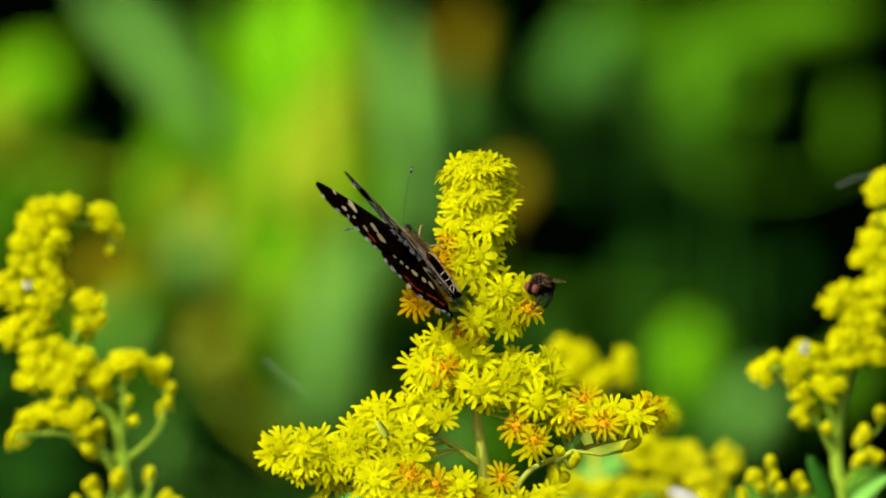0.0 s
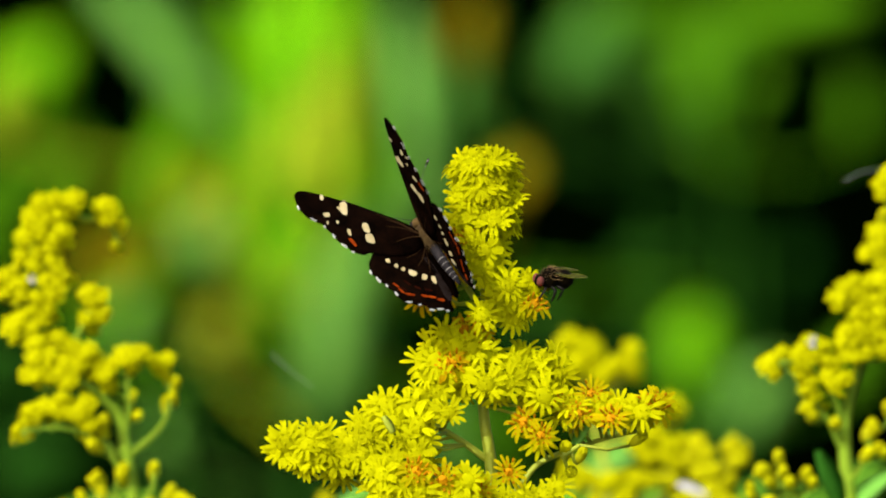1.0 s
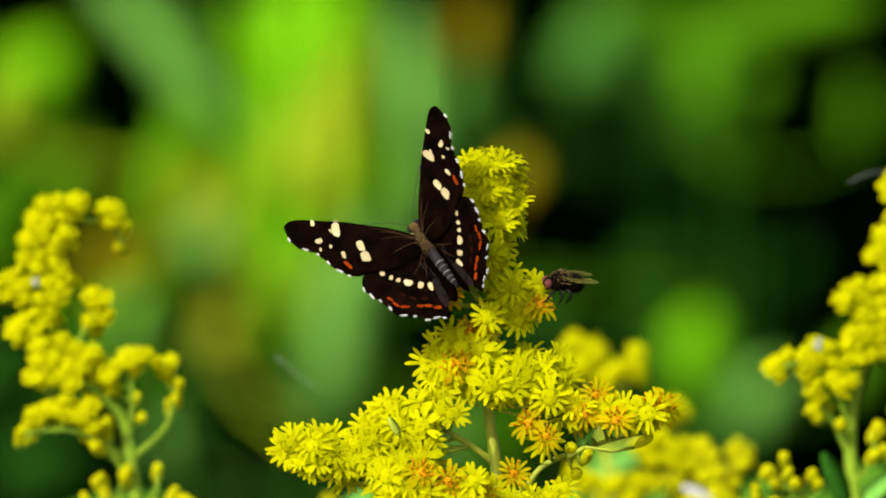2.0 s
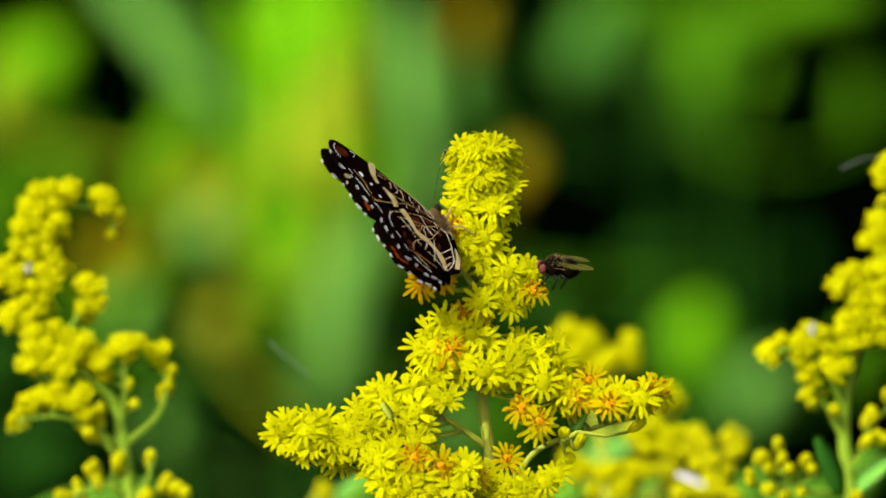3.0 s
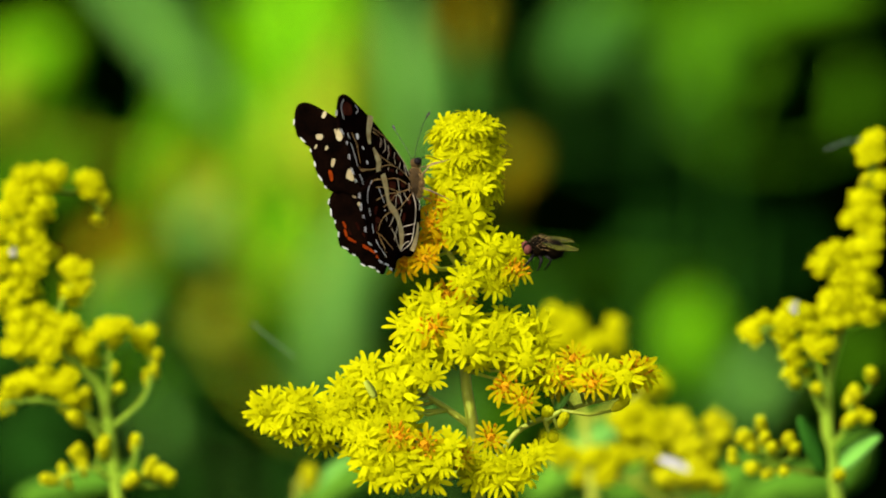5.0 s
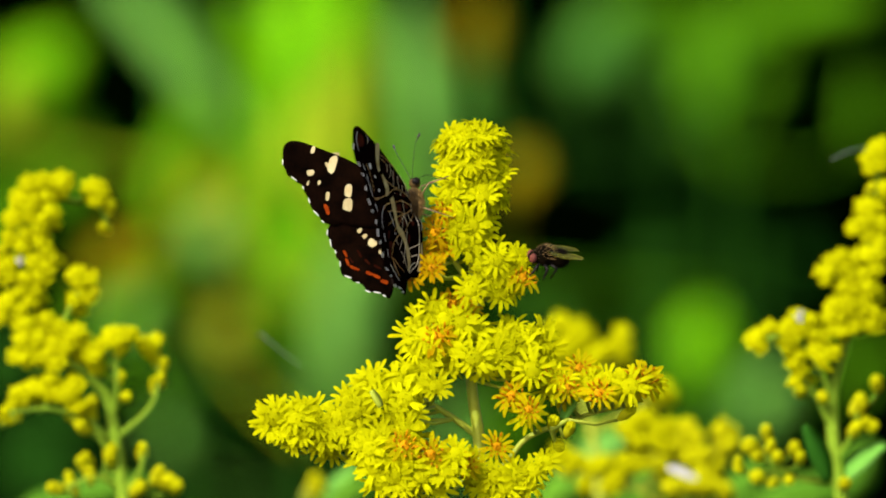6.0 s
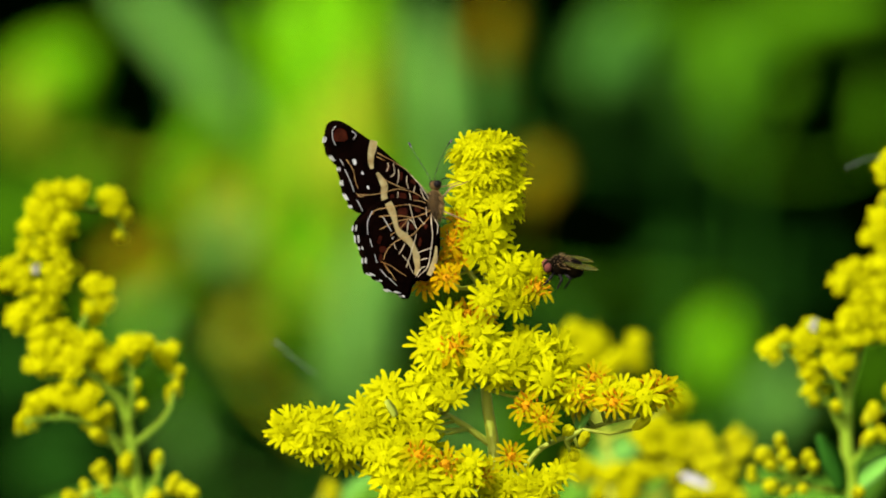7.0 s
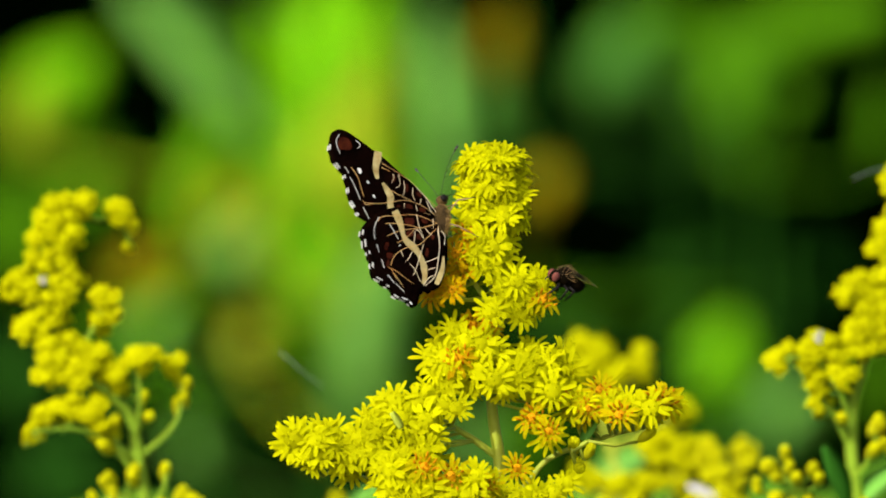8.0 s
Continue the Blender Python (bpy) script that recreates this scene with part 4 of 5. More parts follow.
spider_thread([at(59.62, 12.02, 110), at(63.44, 13.51, 118), at(69.45, 14.08, 135)])


# ---- butterfly ----
def wing_bow(u, v):
    """How the wing bends out of its plane, in mm; its inner margin folds down beside the abdomen."""
    a = math.atan2(v, u + 0.5)
    k = min(1.0, max(0.0, (1.7 - u) / 1.5)) * min(1.0, max(0.0, (-v - 1.2) / 1.8))
    fold = -0.85 * k * k * (3 - 2 * k)
    return fold - 0.0003 * u * u + 0.012 * math.sin(a * 16) * min(1.0, math.hypot(u, v) / 6)


def wing_mesh(bm, outline, side, z, thick=0.07):
    """A thin curved plate, closed, with a scalloped edge."""
    rim = smooth_line([(u, v, 0) for u, v in outline], 3)[:-1]
    mid = Vector((sum(p.x for p in rim) / len(rim), sum(p.y for p in rim) / len(rim), 0))
    def skin(off):
        rings = []
        for s in (1.0, 0.88, 0.75, 0.62, 0.48, 0.34, 0.18):
            rings.append([bm.verts.new(wing_point(mid.x + (p.x - mid.x) * s, mid.y + (p.y - mid.y) * s, side, z + off)) for p in rim])
        centre = bm.verts.new(wing_point(mid.x, mid.y, side, z + off))
        n = len(rim)
        for a, b in zip(rings, rings[1:]):
            for k in range(n):
                bm.faces.new((a[k], a[(k + 1) % n], b[(k + 1) % n], b[k]))
        for k in range(n):
            bm.faces.new((rings[-1][k], rings[-1][(k + 1) % n], centre))
        return rings[0]
    top, low = skin(thick / 2), skin(-thick / 2)
    for k in range(len(rim)):
        bm.faces.new((top[k], top[(k + 1) % len(rim)], low[(k + 1) % len(rim)], low[k]))
    bmesh.ops.recalc_face_normals(bm, faces=bm.faces)


def wing_point(u, v, side, z):
    return Vector((u * side, v, z + wing_bow(u, v))) / 1000


def patch(bm, side, z, u, v, ru, rv, ang=0.0, seed=0, up=1):
    """An irregular spot of scales that lies on the wing."""
    rnd = random.Random(seed * 31 + int(u * 100) + int(v * 77))
    n = 14
    rows = []
    for s, h in ((1.0, 0.0), (0.95, 0.015 * up)):
        ring = []
        for k in range(n):
            a = 2 * math.pi * k / n
            w = s * (1 + 0.07 * math.sin(3 * a + seed) + rnd.uniform(-.05, .05)) / (abs(math.cos(a)) ** 3.2 + abs(math.sin(a)) ** 3.2) ** (1 / 3.2)
            x, y = ru * w * math.cos(a), rv * w * math.sin(a)
            c, d = math.cos(radians(ang)), math.sin(radians(ang))
            ring.append(bm.verts.new(wing_point(u + x * c - y * d, v + x * d + y * c, side, z + h)))
        rows.append(ring)
    for k in range(n):
        bm.faces.new((rows[0][k], rows[0][(k + 1) % n], rows[1][(k + 1) % n], rows[1][k]))
    bm.faces.new(rows[1])


def stripe(bm, side, z, pts, width, taper=0.5, ragged=0.0, up=-1):
    """A flat vein or line of scales along points on the wing."""
    rnd = random.Random(int(pts[0][0] * 100))
    line = smooth_line([(u, v, 0) for u, v in pts], 5)
    n = len(line)
    last = None
    for i, p in enumerate(line):
        d = (line[min(i + 1, n - 1)] - line[max(i - 1, 0)]).normalized()
        q = Vector((-d.y, d.x, 0)) * width * 0.5 * (1 - taper * i / n) * (1 + rnd.uniform(-ragged, ragged))
        h = 0.02 * up
        row = [bm.verts.new(wing_point(p.x + q.x, p.y + q.y, side, z)), bm.verts.new(wing_point(p.x, p.y, side, z + h)),
               bm.verts.new(wing_point(p.x - q.x, p.y - q.y, side, z))]
        if last:
            bm.faces.new((last[0], last[1], row[1], row[0]))
            bm.faces.new((last[1], last[2], row[2], row[1]))
        last = row


FORE = [(0.11, 0.91), (1.7, 2.65), (3.54, 4.14), (5.81, 5.67), (8.08, 7.2), (10.33, 8.42), (12.12, 9.36), (13.73, 10.16), (14.79, 10.46), (15.56, 10.4), (16.23, 9.96), (16.52, 9.16), (16.63, 8.3), (16.75, 7.44), (16.44, 6.61), (16.21, 5.78), (15.49, 5.29), (15.1, 4.7), (14.47, 4.29), (14.24, 3.38), (13.82, 2.33), (13.68, 1.41), (13.27, 0.51), (12.71, -0.22), (12.21, -1.11), (11.31, -1.66), (10.52, -1.91), (9.67, -1.69), (6.14, -2.66), (2.68, -2.4), (0.15, -1.12)]
HIND = [(0.05, 0.14), (5.47, 0.79), (8.46, -0.14), (9.89, -1.29), (10.8, -2.19), (11.29, -3.06), (11.51, -4), (11.13, -4.76), (11.02, -5.53), (10.47, -6.27), (10.35, -7.12), (9.89, -7.79), (9.85, -8.8), (9.47, -9.78), (8.68, -9.98), (8.14, -10.57), (7.17, -10.83), (6.64, -11.27), (6.26, -11.95), (5.39, -12.14), (4.6, -12.26), (3.89, -12.69), (3.19, -13.05), (2.78, -12.41), (2.47, -11.31), (1.73, -10.42), (0.68, -10.53), (-0.16, -9.79), (-0.71, -8.21), (-1.07, -6.25), (-1.08, -4.31), (-0.92, -2.38), (-0.49, -0.46)]
# spots: across, along, half-lengths, turn
FORE_CREAM = [(9.95, 6.59, 1.32, 0.66, 113.9), (10.72, 6.62, 0.40, 0.22, -98.3), (12.35, 8.89, 0.58, 0.31, 112), (13.08, 5.79, 0.55, 0.48, -179.2), (12.03, 4.3, 0.34, 0.23, 116.5), (11.12, 2.31, 0.64, 0.31, 103.4), (8.2, 2.7, 0.95, 0.6, 101.8), (8.5, 0.8, 0.96, 0.78, 103.5), (13.59, 4.4, 0.38, 0.16, 114.4)]
FORE_ORANGE = [(11.44, 0.5, 0.83, 0.32, -102.6)]
HIND_CREAM = [(7.77, -2.45, 0.43, 0.39, 112.4), (7.02, -3.56, 0.4, 0.31, 127), (6.33, -4.35, 0.4, 0.31, 142.9), (5.34, -5.33, 0.64, 0.64, -146.6), (3.96, -6.4, 0.62, 0.47, 129.9), (2.84, -7.19, 0.75, 0.39, 106.4)]
HIND_ORANGE = [(9.07, -6.7, 0.58, 0.21, -117), (8.82, -7.85, 0.6, 0.21, -111.9), (7.9, -8.72, 0.76, 0.24, -155.7), (5.86, -9.5, 0.55, 0.27, -154.8), (4.89, -9.93, 0.61, 0.24, -153), (3.82, -10.72, 0.58, 0.32, -160.1)]
HIND_RUST = [(7.16, -6.73, 0.63, 0.2, -118.4), (6.09, -7.92, 0.55, 0.2, -134), (4.71, -8.66, 0.61, 0.2, -153), (4.36, -1.79, 0.51, 0.24, -111.2), (8.27, -7.69, 0.5, 0.16, -127.5)]
FORE_FRINGE = [(16.69, 7.75), (15.48, 5.22), (14.36, 3.91), (13.8, 2.02), (12.98, 0.07), (12.21, -1.11)]
HIND_FRINGE = [(11.43, -3.69), (11.03, -5.14), (10.38, -6.42), (9.87, -8.18), (8.77, -9.98), (7.43, -10.85), (6.09, -12.02), (4.86, -12.27), (3.81, -12.69)]
UNDER_BAND_FORE = [[(9.36, 8.18, 1.4), (9.47, 7.17, 1.49), (9.66, 6.14, 1.24), (9.6, 5.14, 0.99), (9.37, 4.3, 0.66)], [(8.56, 3.82, 0.5), (7.89, 2.95, 1.07), (7.31, 2.06, 1.32), (7.34, 1.13, 1.16), (7.09, 0.06, 1.24)]]
UNDER_BAND_HIND = [[(6.74, 0.03, 1.32), (6.18, -0.95, 1.4), (5.7, -2.01, 1.07), (5.4, -3.08, 0.83), (4.84, -3.98, 1.16), (3.86, -4.63, 1.4), (2.96, -5.44, 1.07), (2.4, -6.42, 1.07), (2.01, -7.56, 1.32), (1.88, -8.64, 0.99), (2.18, -9.82, 0.66)], [(-0.43, -5.58, 0.33), (-0.4, -7.06, 0.74), (-0.02, -8.4, 0.99), (0.45, -9.66, 0.74)]]
UNDER_WHITE_FORE = [[(15.32, 9.7), (15.78, 8.88), (15.63, 7.86), (15.14, 7.08)], [(12.84, 9.25), (12.14, 8.71), (12.56, 8.06)], [(14.39, 5.25), (13.76, 4.45)], [(13.55, 3.9), (12.85, 2.79), (12.36, 1.92), (11.92, 0.93)], [(11.44, -0.12), (10.87, -0.93), (10.48, -1.6)]]
UNDER_WHITE_HIND = [[(9.08, -1.2), (9.62, -2.26), (9.81, -3.17), (9.65, -4.45)], [(9.36, -5.08), (8.95, -6.15)], [(8.5, -7.16), (8.11, -8.32)], [(7.59, -9.18), (6.54, -10.16)], [(6.24, -10.25), (4.99, -11.22)], [(7.53, -1.9), (6.77, -2.89), (6.09, -3.89)], [(5.77, -4.65), (5.96, -4.92)]]
UNDER_SPOTS = [(12.1, 5.02, 0.43, 0.31, -115.9), (10.79, 3.57, 0.24, 0.16, -137.0), (9.8, 1.71, 0.27, 0.17, -126.7)]
RUST_FORE = [(14.49, 8.47, 1.12, 1.04, 175.3), (4.9, 3.65, 0.62, 0.35, 92.2), (4.46, 0.88, 0.61, 0.61, 175.4), (2.37, 0.89, 0.52, 0.44, 175.4), (6.88, 4.65, 0.55, 0.32, 108.4), (10.59, 0.56, 0.95, 0.26, 170.6), (6.0, 0.61, 0.35, 0.52, 175.3), (2.95, 3.02, 0.5, 0.33, -147.8)]
RUST_HIND = [(7.83, -5.14, 0.63, 0.35, 104.0), (7.26, -6.43, 0.6, 0.52, 176.7), (7.56, -7.52, 0.54, 0.31, 99.0), (4.43, -1.17, 0.77, 0.69, 177.3), (4.28, -2.79, 0.67, 0.51, 150.1), (2.11, -0.59, 0.52, 0.52, 176.7), (2.97, -3.11, 0.44, 0.52, 177.4), (1.59, -5.06, 0.79, 0.31, 104.7), (1.15, -3.02, 0.48, 0.32, 120.7)]
VEINS_FORE = [[(5.94, 5.4), (4.3, 4.68), (2.92, 3.57), (1.24, 2.27), (-0.58, 0.99)], [(11.26, 0.59), (9.54, 0.7), (8.11, 1.01), (6.69, 1.43), (5.27, 1.83), (3.82, 1.76), (2.35, 1.41), (0.55, 0.51)], [(7.96, 3.17), (5.89, 2.43), (4.12, 1.92)], [(9.38, -1.59), (7.42, -0.67), (5.14, -0.23), (3.15, 0.44), (1.12, 0.34), (-0.39, -0.45)], [(13.45, 5.33), (12.35, 3.99), (11.92, 2.73), (11.37, 1.43)], [(8.76, 6.55), (7.13, 5.95), (5.95, 5.48)], [(8.87, 6.02), (7.55, 5.61)], [(11.56, 0.82), (10.96, 0.35), (10.25, 0.54)]]
PALE_VEINS_FORE = [[(7.06, 5.31), (6.91, 4.81), (7.16, 4.09)], [(6.23, 5.38), (5.93, 3.98), (6.53, 3.41)], [(5.39, 4.54), (5.21, 3.52), (5.43, 2.46)], [(3.95, 3.75), (3.99, 2.97), (3.66, 2.03)], [(3.45, 1.38), (3.14, 0.31), (3.2, -0.99)], [(2.65, 2.42), (2.83, 1.63)], [(3.38, 3.92), (1.85, 2.61), (0.74, 1.27), (-0.66, -0.17)], [(1.82, 2.23), (1.48, 1.48), (0.99, 0.69)], [(5.19, 1.45), (5.26, -0.11)], [(1.4, 0.19), (1.17, -1.09)]]
VEINS_HIND = [[(8.1, -1.98), (6.52, -1.74), (4.5, -1.69), (2.76, -1.78), (0.76, -1.09)], [(7.89, -3.72), (5.62, -2.57), (2.76, -1.81), (0.19, -0.75)], [(6.27, -4.47), (4.72, -3.36), (3.62, -2.06)], [(7.15, -7.81), (6.84, -6.82), (6.21, -5.91), (4.95, -4.99), (2.95, -4.25), (1.84, -3.16), (0.73, -1.94), (-0.25, -0.86)], [(9.26, -1.78), (8.57, -1.07), (6.57, -0.61), (3.98, -0.11), (2.24, -0.28), (0.19, -0.8)], [(7.57, -8.09), (6.26, -8.49), (5.02, -9.16), (3.66, -9.87)], [(6.68, -8.82), (5.86, -9.69), (5.16, -10.61)], [(7.07, -8.27), (6.52, -9.13), (6.21, -9.58)]]
PALE_VEINS_HIND = [[(-0.25, -1.71), (-0.58, -2.78), (-0.51, -3.95)], [(-0.05, -1.0), (0.35, -2.57), (0.2, -4.24), (0.34, -5.93), (0.7, -8.54), (1.86, -9.94)], [(1.99, -6.63), (0.99, -6.17), (0.23, -5.8)], [(1.49, -7.59), (0.66, -7.29)], [(3.61, -2.37), (3.63, -3.25), (3.71, -4.08)], [(3.47, -2.1), (2.88, -2.44), (2.36, -3.24)], [(3.65, -8.68), (3.18, -7.36), (2.75, -5.79), (2.24, -4.09)], [(4.0, -5.46), (4.38, -6.26), (4.87, -6.93)], [(4.29, -7.11), (3.45, -7.84), (3.01, -8.65), (2.57, -9.45)], [(3.47, -0.01), (3.13, -1.16), (2.81, -2.05), (2.17, -3.44)], [(2.04, -1.75), (1.13, -2.66)], [(0.94, -0.27), (0.8, -1.56)], [(2.15, -9.9), (1.33, -8.69), (0.91, -8.42)], [(5.65, -5.55), (5.33, -6.31)]]
UPPER_VEINS_FORE = [[(0.5, 0.8), (3.0, 3.2), (5.5, 5.0)], [(0.5, 0.5), (2.6, 1.9), (5.0, 2.6)], [(0.5, 0.1), (2.4, 0.2), (4.8, -0.3)], [(0.6, 0.6), (2.6, 2.6), (4.4, 3.8)]]
UPPER_VEINS_HIND = [[(0.8, -1.2), (2.6, -2.2), (4.6, -2.6)], [(0.8, -1.6), (2.2, -3.2), (3.8, -4.4)], [(0.9, -2.2), (1.8, -4.2), (2.6, -5.8)]]
GREY_MARGIN = [(1.5, -5.2, 2.2, 0.55, -100), (2.0, -8.6, 2.6, 0.8, -80)]


def wing(name, outline, side, marks, low):
    """One wing: a dark plate with scale spots above, and below a plate with band, lines and veins."""
    bm = bmesh.new()
    wing_mesh(bm, outline, side, low)
    w = part(name, bm, WING, None, "dark brown-black upper wing with cream spots")
    def spots(pname, mat, z, rows, label, up=1):
        for i, (u, v, ru, rv, ang) in enumerate(rows):
            b = bmesh.new()
            patch(b, side, low + z, u, v, ru * 0.94, rv * 0.85, ang, i, up)
            part(pname, b, mat, w, label, False)
    def lines(pname, mat, z, paths, width, label, taper, up=-1):
        for pts in paths:
            b = bmesh.new()
            stripe(b, side, low + z, pts, width, taper, 0.18, up)
            part(pname, b, mat, w, label)
    spots("cream_spot", CREAM, 0.07, marks["cream"], "cream wing spot")
    spots("orange_mark", ORANGE, 0.075, marks["orange"], "orange wing mark")
    spots("rust_mark", RUST, 0.07, marks["rust"], "dull rust wing mark")
    lines("upper_vein", UPPER_VEIN, 0.045, marks["upper_veins"], 0.16, "brown vein of the upper side", 0.6, 1)
    spots("grey_margin", GREY_HAIR, 0.05, marks["grey"], "grey-brown hairs of the inner margin")
    b = bmesh.new()
    wing_mesh(b, [(u * 0.985 + 0.1, v * 0.985) for u, v in outline], side, low - 0.07, 0.05)
    part("underside", b, WING_UNDER, w, "dark red-brown wing underside")
    spots("rust_patch", UNDER_RUST, -0.12, marks["under_rust"], "rust patch of the underside", -1)
    spots("white_spot", FRINGE, -0.13, marks["under_spots"], "small white spot of the underside", -1)
    rnd = random.Random(6)
    for path in marks["bands"]:
        line = smooth_line([Vector(p) for p in path], 8)
        cell, gone = [], 0.0
        for p, q in zip(line, line[1:]):
            cell.append(p)
            gone += (q - p).length
            if gone > 1.1 and len(cell) > 2 or q is line[-1] and len(cell) > 1:
                b = bmesh.new()
                run, last = cell + [q], None
                for k, e in enumerate(run):
                    d = (run[min(k + 1, len(run) - 1)] - run[max(k - 1, 0)]).to_2d().normalized() * e.z * 0.4
                    edge = [b.verts.new(wing_point(e.x + m * d.y, e.y - m * d.x, side, low - 0.15)) for m in (1, -1)]
                    if last:
                        b.faces.new((last[0], last[1], edge[1], edge[0]))
                    last = edge
                part("band_cell", b, BUFF, w, "buff cell of the underside band", False)
                cell, gone = [], 0.0
    lines("under_line", FRINGE, -0.15, marks["whites"], 0.10, "white line of the underside", 0.2)
    lines("vein", VEIN, -0.19, marks["veins"], 0.085, "ochre wing vein", 0.4)
    lines("pale_vein", PALE_VEIN, -0.2, marks["pale_veins"], 0.09, "pale cream wing vein", 0.4)
    rim = smooth_line([(u, v, 0) for u, v in outline], 6)
    for i, (u, v) in enumerate(marks["fringe"]):
        k = min(range(len(rim)), key=lambda j: (rim[j] - Vector((u, v, 0))).length)
        a, c = rim[max(k - 3, 0)], rim[min(k + 3, len(rim) - 1)]
        ang = math.degrees(math.atan2(c.y - a.y, c.x - a.x))
        b = bmesh.new()
        for z, way in ((0.06, 1), (-0.13, -1)):
            patch(b, side, low + z, rim[k].x * 0.997, rim[k].y * 0.997, 0.40 + 0.16 * math.sin(i * 2.1), 0.085, ang, i, way)
        part("white_fringe", b, FRINGE, w, "white scallop of the wing edge", False)
    return w


def butterfly():
    thing = empty("butterfly", Matrix(), "dark butterfly with cream spots and white-edged wings on goldenrod", "butterfly")
    fore = {"cream": FORE_CREAM, "orange": FORE_ORANGE, "rust": [], "upper_veins": UPPER_VEINS_FORE, "grey": [], "fringe": FORE_FRINGE, "bands": UNDER_BAND_FORE,
            "whites": UNDER_WHITE_FORE, "under_spots": UNDER_SPOTS, "under_rust": RUST_FORE, "veins": VEINS_FORE, "pale_veins": PALE_VEINS_FORE}
    hind = {"cream": HIND_CREAM, "orange": HIND_ORANGE, "rust": HIND_RUST, "upper_veins": UPPER_VEINS_HIND, "grey": GREY_MARGIN, "fringe": HIND_FRINGE, "bands": UNDER_BAND_HIND,
            "whites": UNDER_WHITE_HIND, "under_spots": [], "under_rust": RUST_HIND, "veins": VEINS_HIND, "pale_veins": PALE_VEINS_HIND}
    wings = {1: [], -1: []}
    for side in (1, -1):
        for name, outline, marks, low in (("forewing", FORE, fore, 0.0), ("hindwing", HIND, hind, -0.28)):
            w = wing(name, outline, side, marks, low)
            w.parent = thing
            wings[side].append(w)
    mm = 0.001
    bm = bmesh.new()
    ball(bm, (0, 0.2 * mm, 0), (1.12 * mm, 2.1 * mm, 1.1 * mm), None, 16, 12)
    part("thorax", bm, FUR, thing, "olive-brown furry thorax")
    rnd = random.Random(2)
    coats = {True: bmesh.new(), False: bmesh.new()}
    for k in range(900):
        d = Vector((rnd.gauss(0, 1), rnd.gauss(0, 1), rnd.gauss(0, 1))).normalized()
        p = Vector((d.x * 1.09, 0.2 + d.y * 2.05, d.z * 1.07)) * mm
        q = p + (d * 0.45 + Vector((0, -0.5, 0))) * mm * rnd.uniform(0.6, 1.3)
        tube(coats[d.z > -0.15 and d.y < 0.9], [p, q], [0.05 * mm, 0.012 * mm], 3, False)
    part("fur", coats[True], FUR, thing, "olive-brown hairs of the back")
    part("breast_fur", coats[False], FUR_BUFF, thing, "buff hairs of the breast")
    bm = bmesh.new()
    tube(bm, [(0, y * mm, z * mm) for y, z in ((-1.4, 0), (-2.2, 0.1), (-3.6, 0.2), (-5.4, 0.15), (-7.0, 0.0), (-8.3, -0.2), (-8.8, -0.25))],
         [r * mm for r in (0.5, 0.68, 0.7, 0.64, 0.5, 0.3, 0.12)], 14)
    abd = part("abdomen", bm, ABDOMEN, thing, "dark grey tapering abdomen with pale rings")
    bm = bmesh.new()
    for y, r, z in ((-4.3, 0.71, 0.18), (-5.2, 0.67, 0.15), (-6.1, 0.61, 0.09), (-6.9, 0.53, 0.01), (-7.6, 0.43, -0.09)):
        tube(bm, [(0, (y + 0.12) * mm, z * mm), (0, y * mm, z * mm), (0, (y - 0.12) * mm, z * mm)], [(r - .04) * mm, r * mm, (r - .06) * mm], 14)
    part("rings", bm, BAND, abd, "pale grey rings")
    bm = bmesh.new()
    ball(bm, (0, 2.75 * mm, -0.1 * mm), (0.85 * mm, 0.75 * mm, 0.8 * mm), None, 14, 10)
    head = part("head", bm, FUR, thing, "small brown head")
    for s in (1, -1):
        bm = bmesh.new()
        ball(bm, (s * 0.72 * mm, 2.95 * mm, -0.1 * mm), (0.42 * mm, 0.55 * mm, 0.6 * mm), None, 12, 9)
        part("eye", bm, CHITIN, head, "dark round eye")
        line = smooth_line([Vector(p) * mm for p in ((s * 0.3, 3.3, 0.3), (s * 2.2, 5.3, 0.7), (s * 4.9, 7.6, 1.0), (s * 6.6, 8.8, 0.9))], 6)
        bm = bmesh.new()
        n = len(line)
        tube(bm, line, [0.04 * mm if i < n - 5 else 0.04 * mm + 0.13 * mm * math.sin((i - n + 5) / 4 * 2.4) for i in range(n)], 7)
        ant = part("antenna", bm, CHITIN, thing, "thin dark antenna with a pale-ringed club")
        bm = bmesh.new()
        for i in range(1, n - 5, 2):
            c, d = line[i], (line[i + 1] - line[i])
            tube(bm, [c, c + d * 0.35], 0.05 * mm, 7)
        tube(bm, [line[-5], line[-3], line[-2], line[-1] + (line[-1] - line[-2]) * 0.12], [0.07 * mm, 0.15 * mm, 0.18 * mm, 0.09 * mm], 7)
        part("pale_rings", bm, BAND, ant, "pale rings of the antenna")
        for k, (y0, kx, ky, fx, fy, fz) in enumerate(((1.0, 1.9, 2.6, 1.4, 3.6, -4.6), (-0.6, 2.2, -1.2, 1.8, -2.2, -5.0))):
            bm = bmesh.new()
            tube(bm, [Vector(p) * mm for p in ((s * 0.6, y0, -0.8), (s * kx, ky, -1.6), (s * (kx + fx) / 2, (ky + fy) / 2, -3.3), (s * fx, fy, fz))],
                 [0.13 * mm, 0.11 * mm, 0.08 * mm, 0.05 * mm], 6)
            part("leg", bm, LIMB, thing, "thin brown jointed leg")
    bm = bmesh.new()
    tube(bm, smooth_line([Vector(p) * mm for p in ((0, 3.3, -0.5), (0, 3.9, -1.8), (0, 3.6, -3.6), (0, 3.2, -5.0))], 4), [0.06 * mm] * 13, 5)
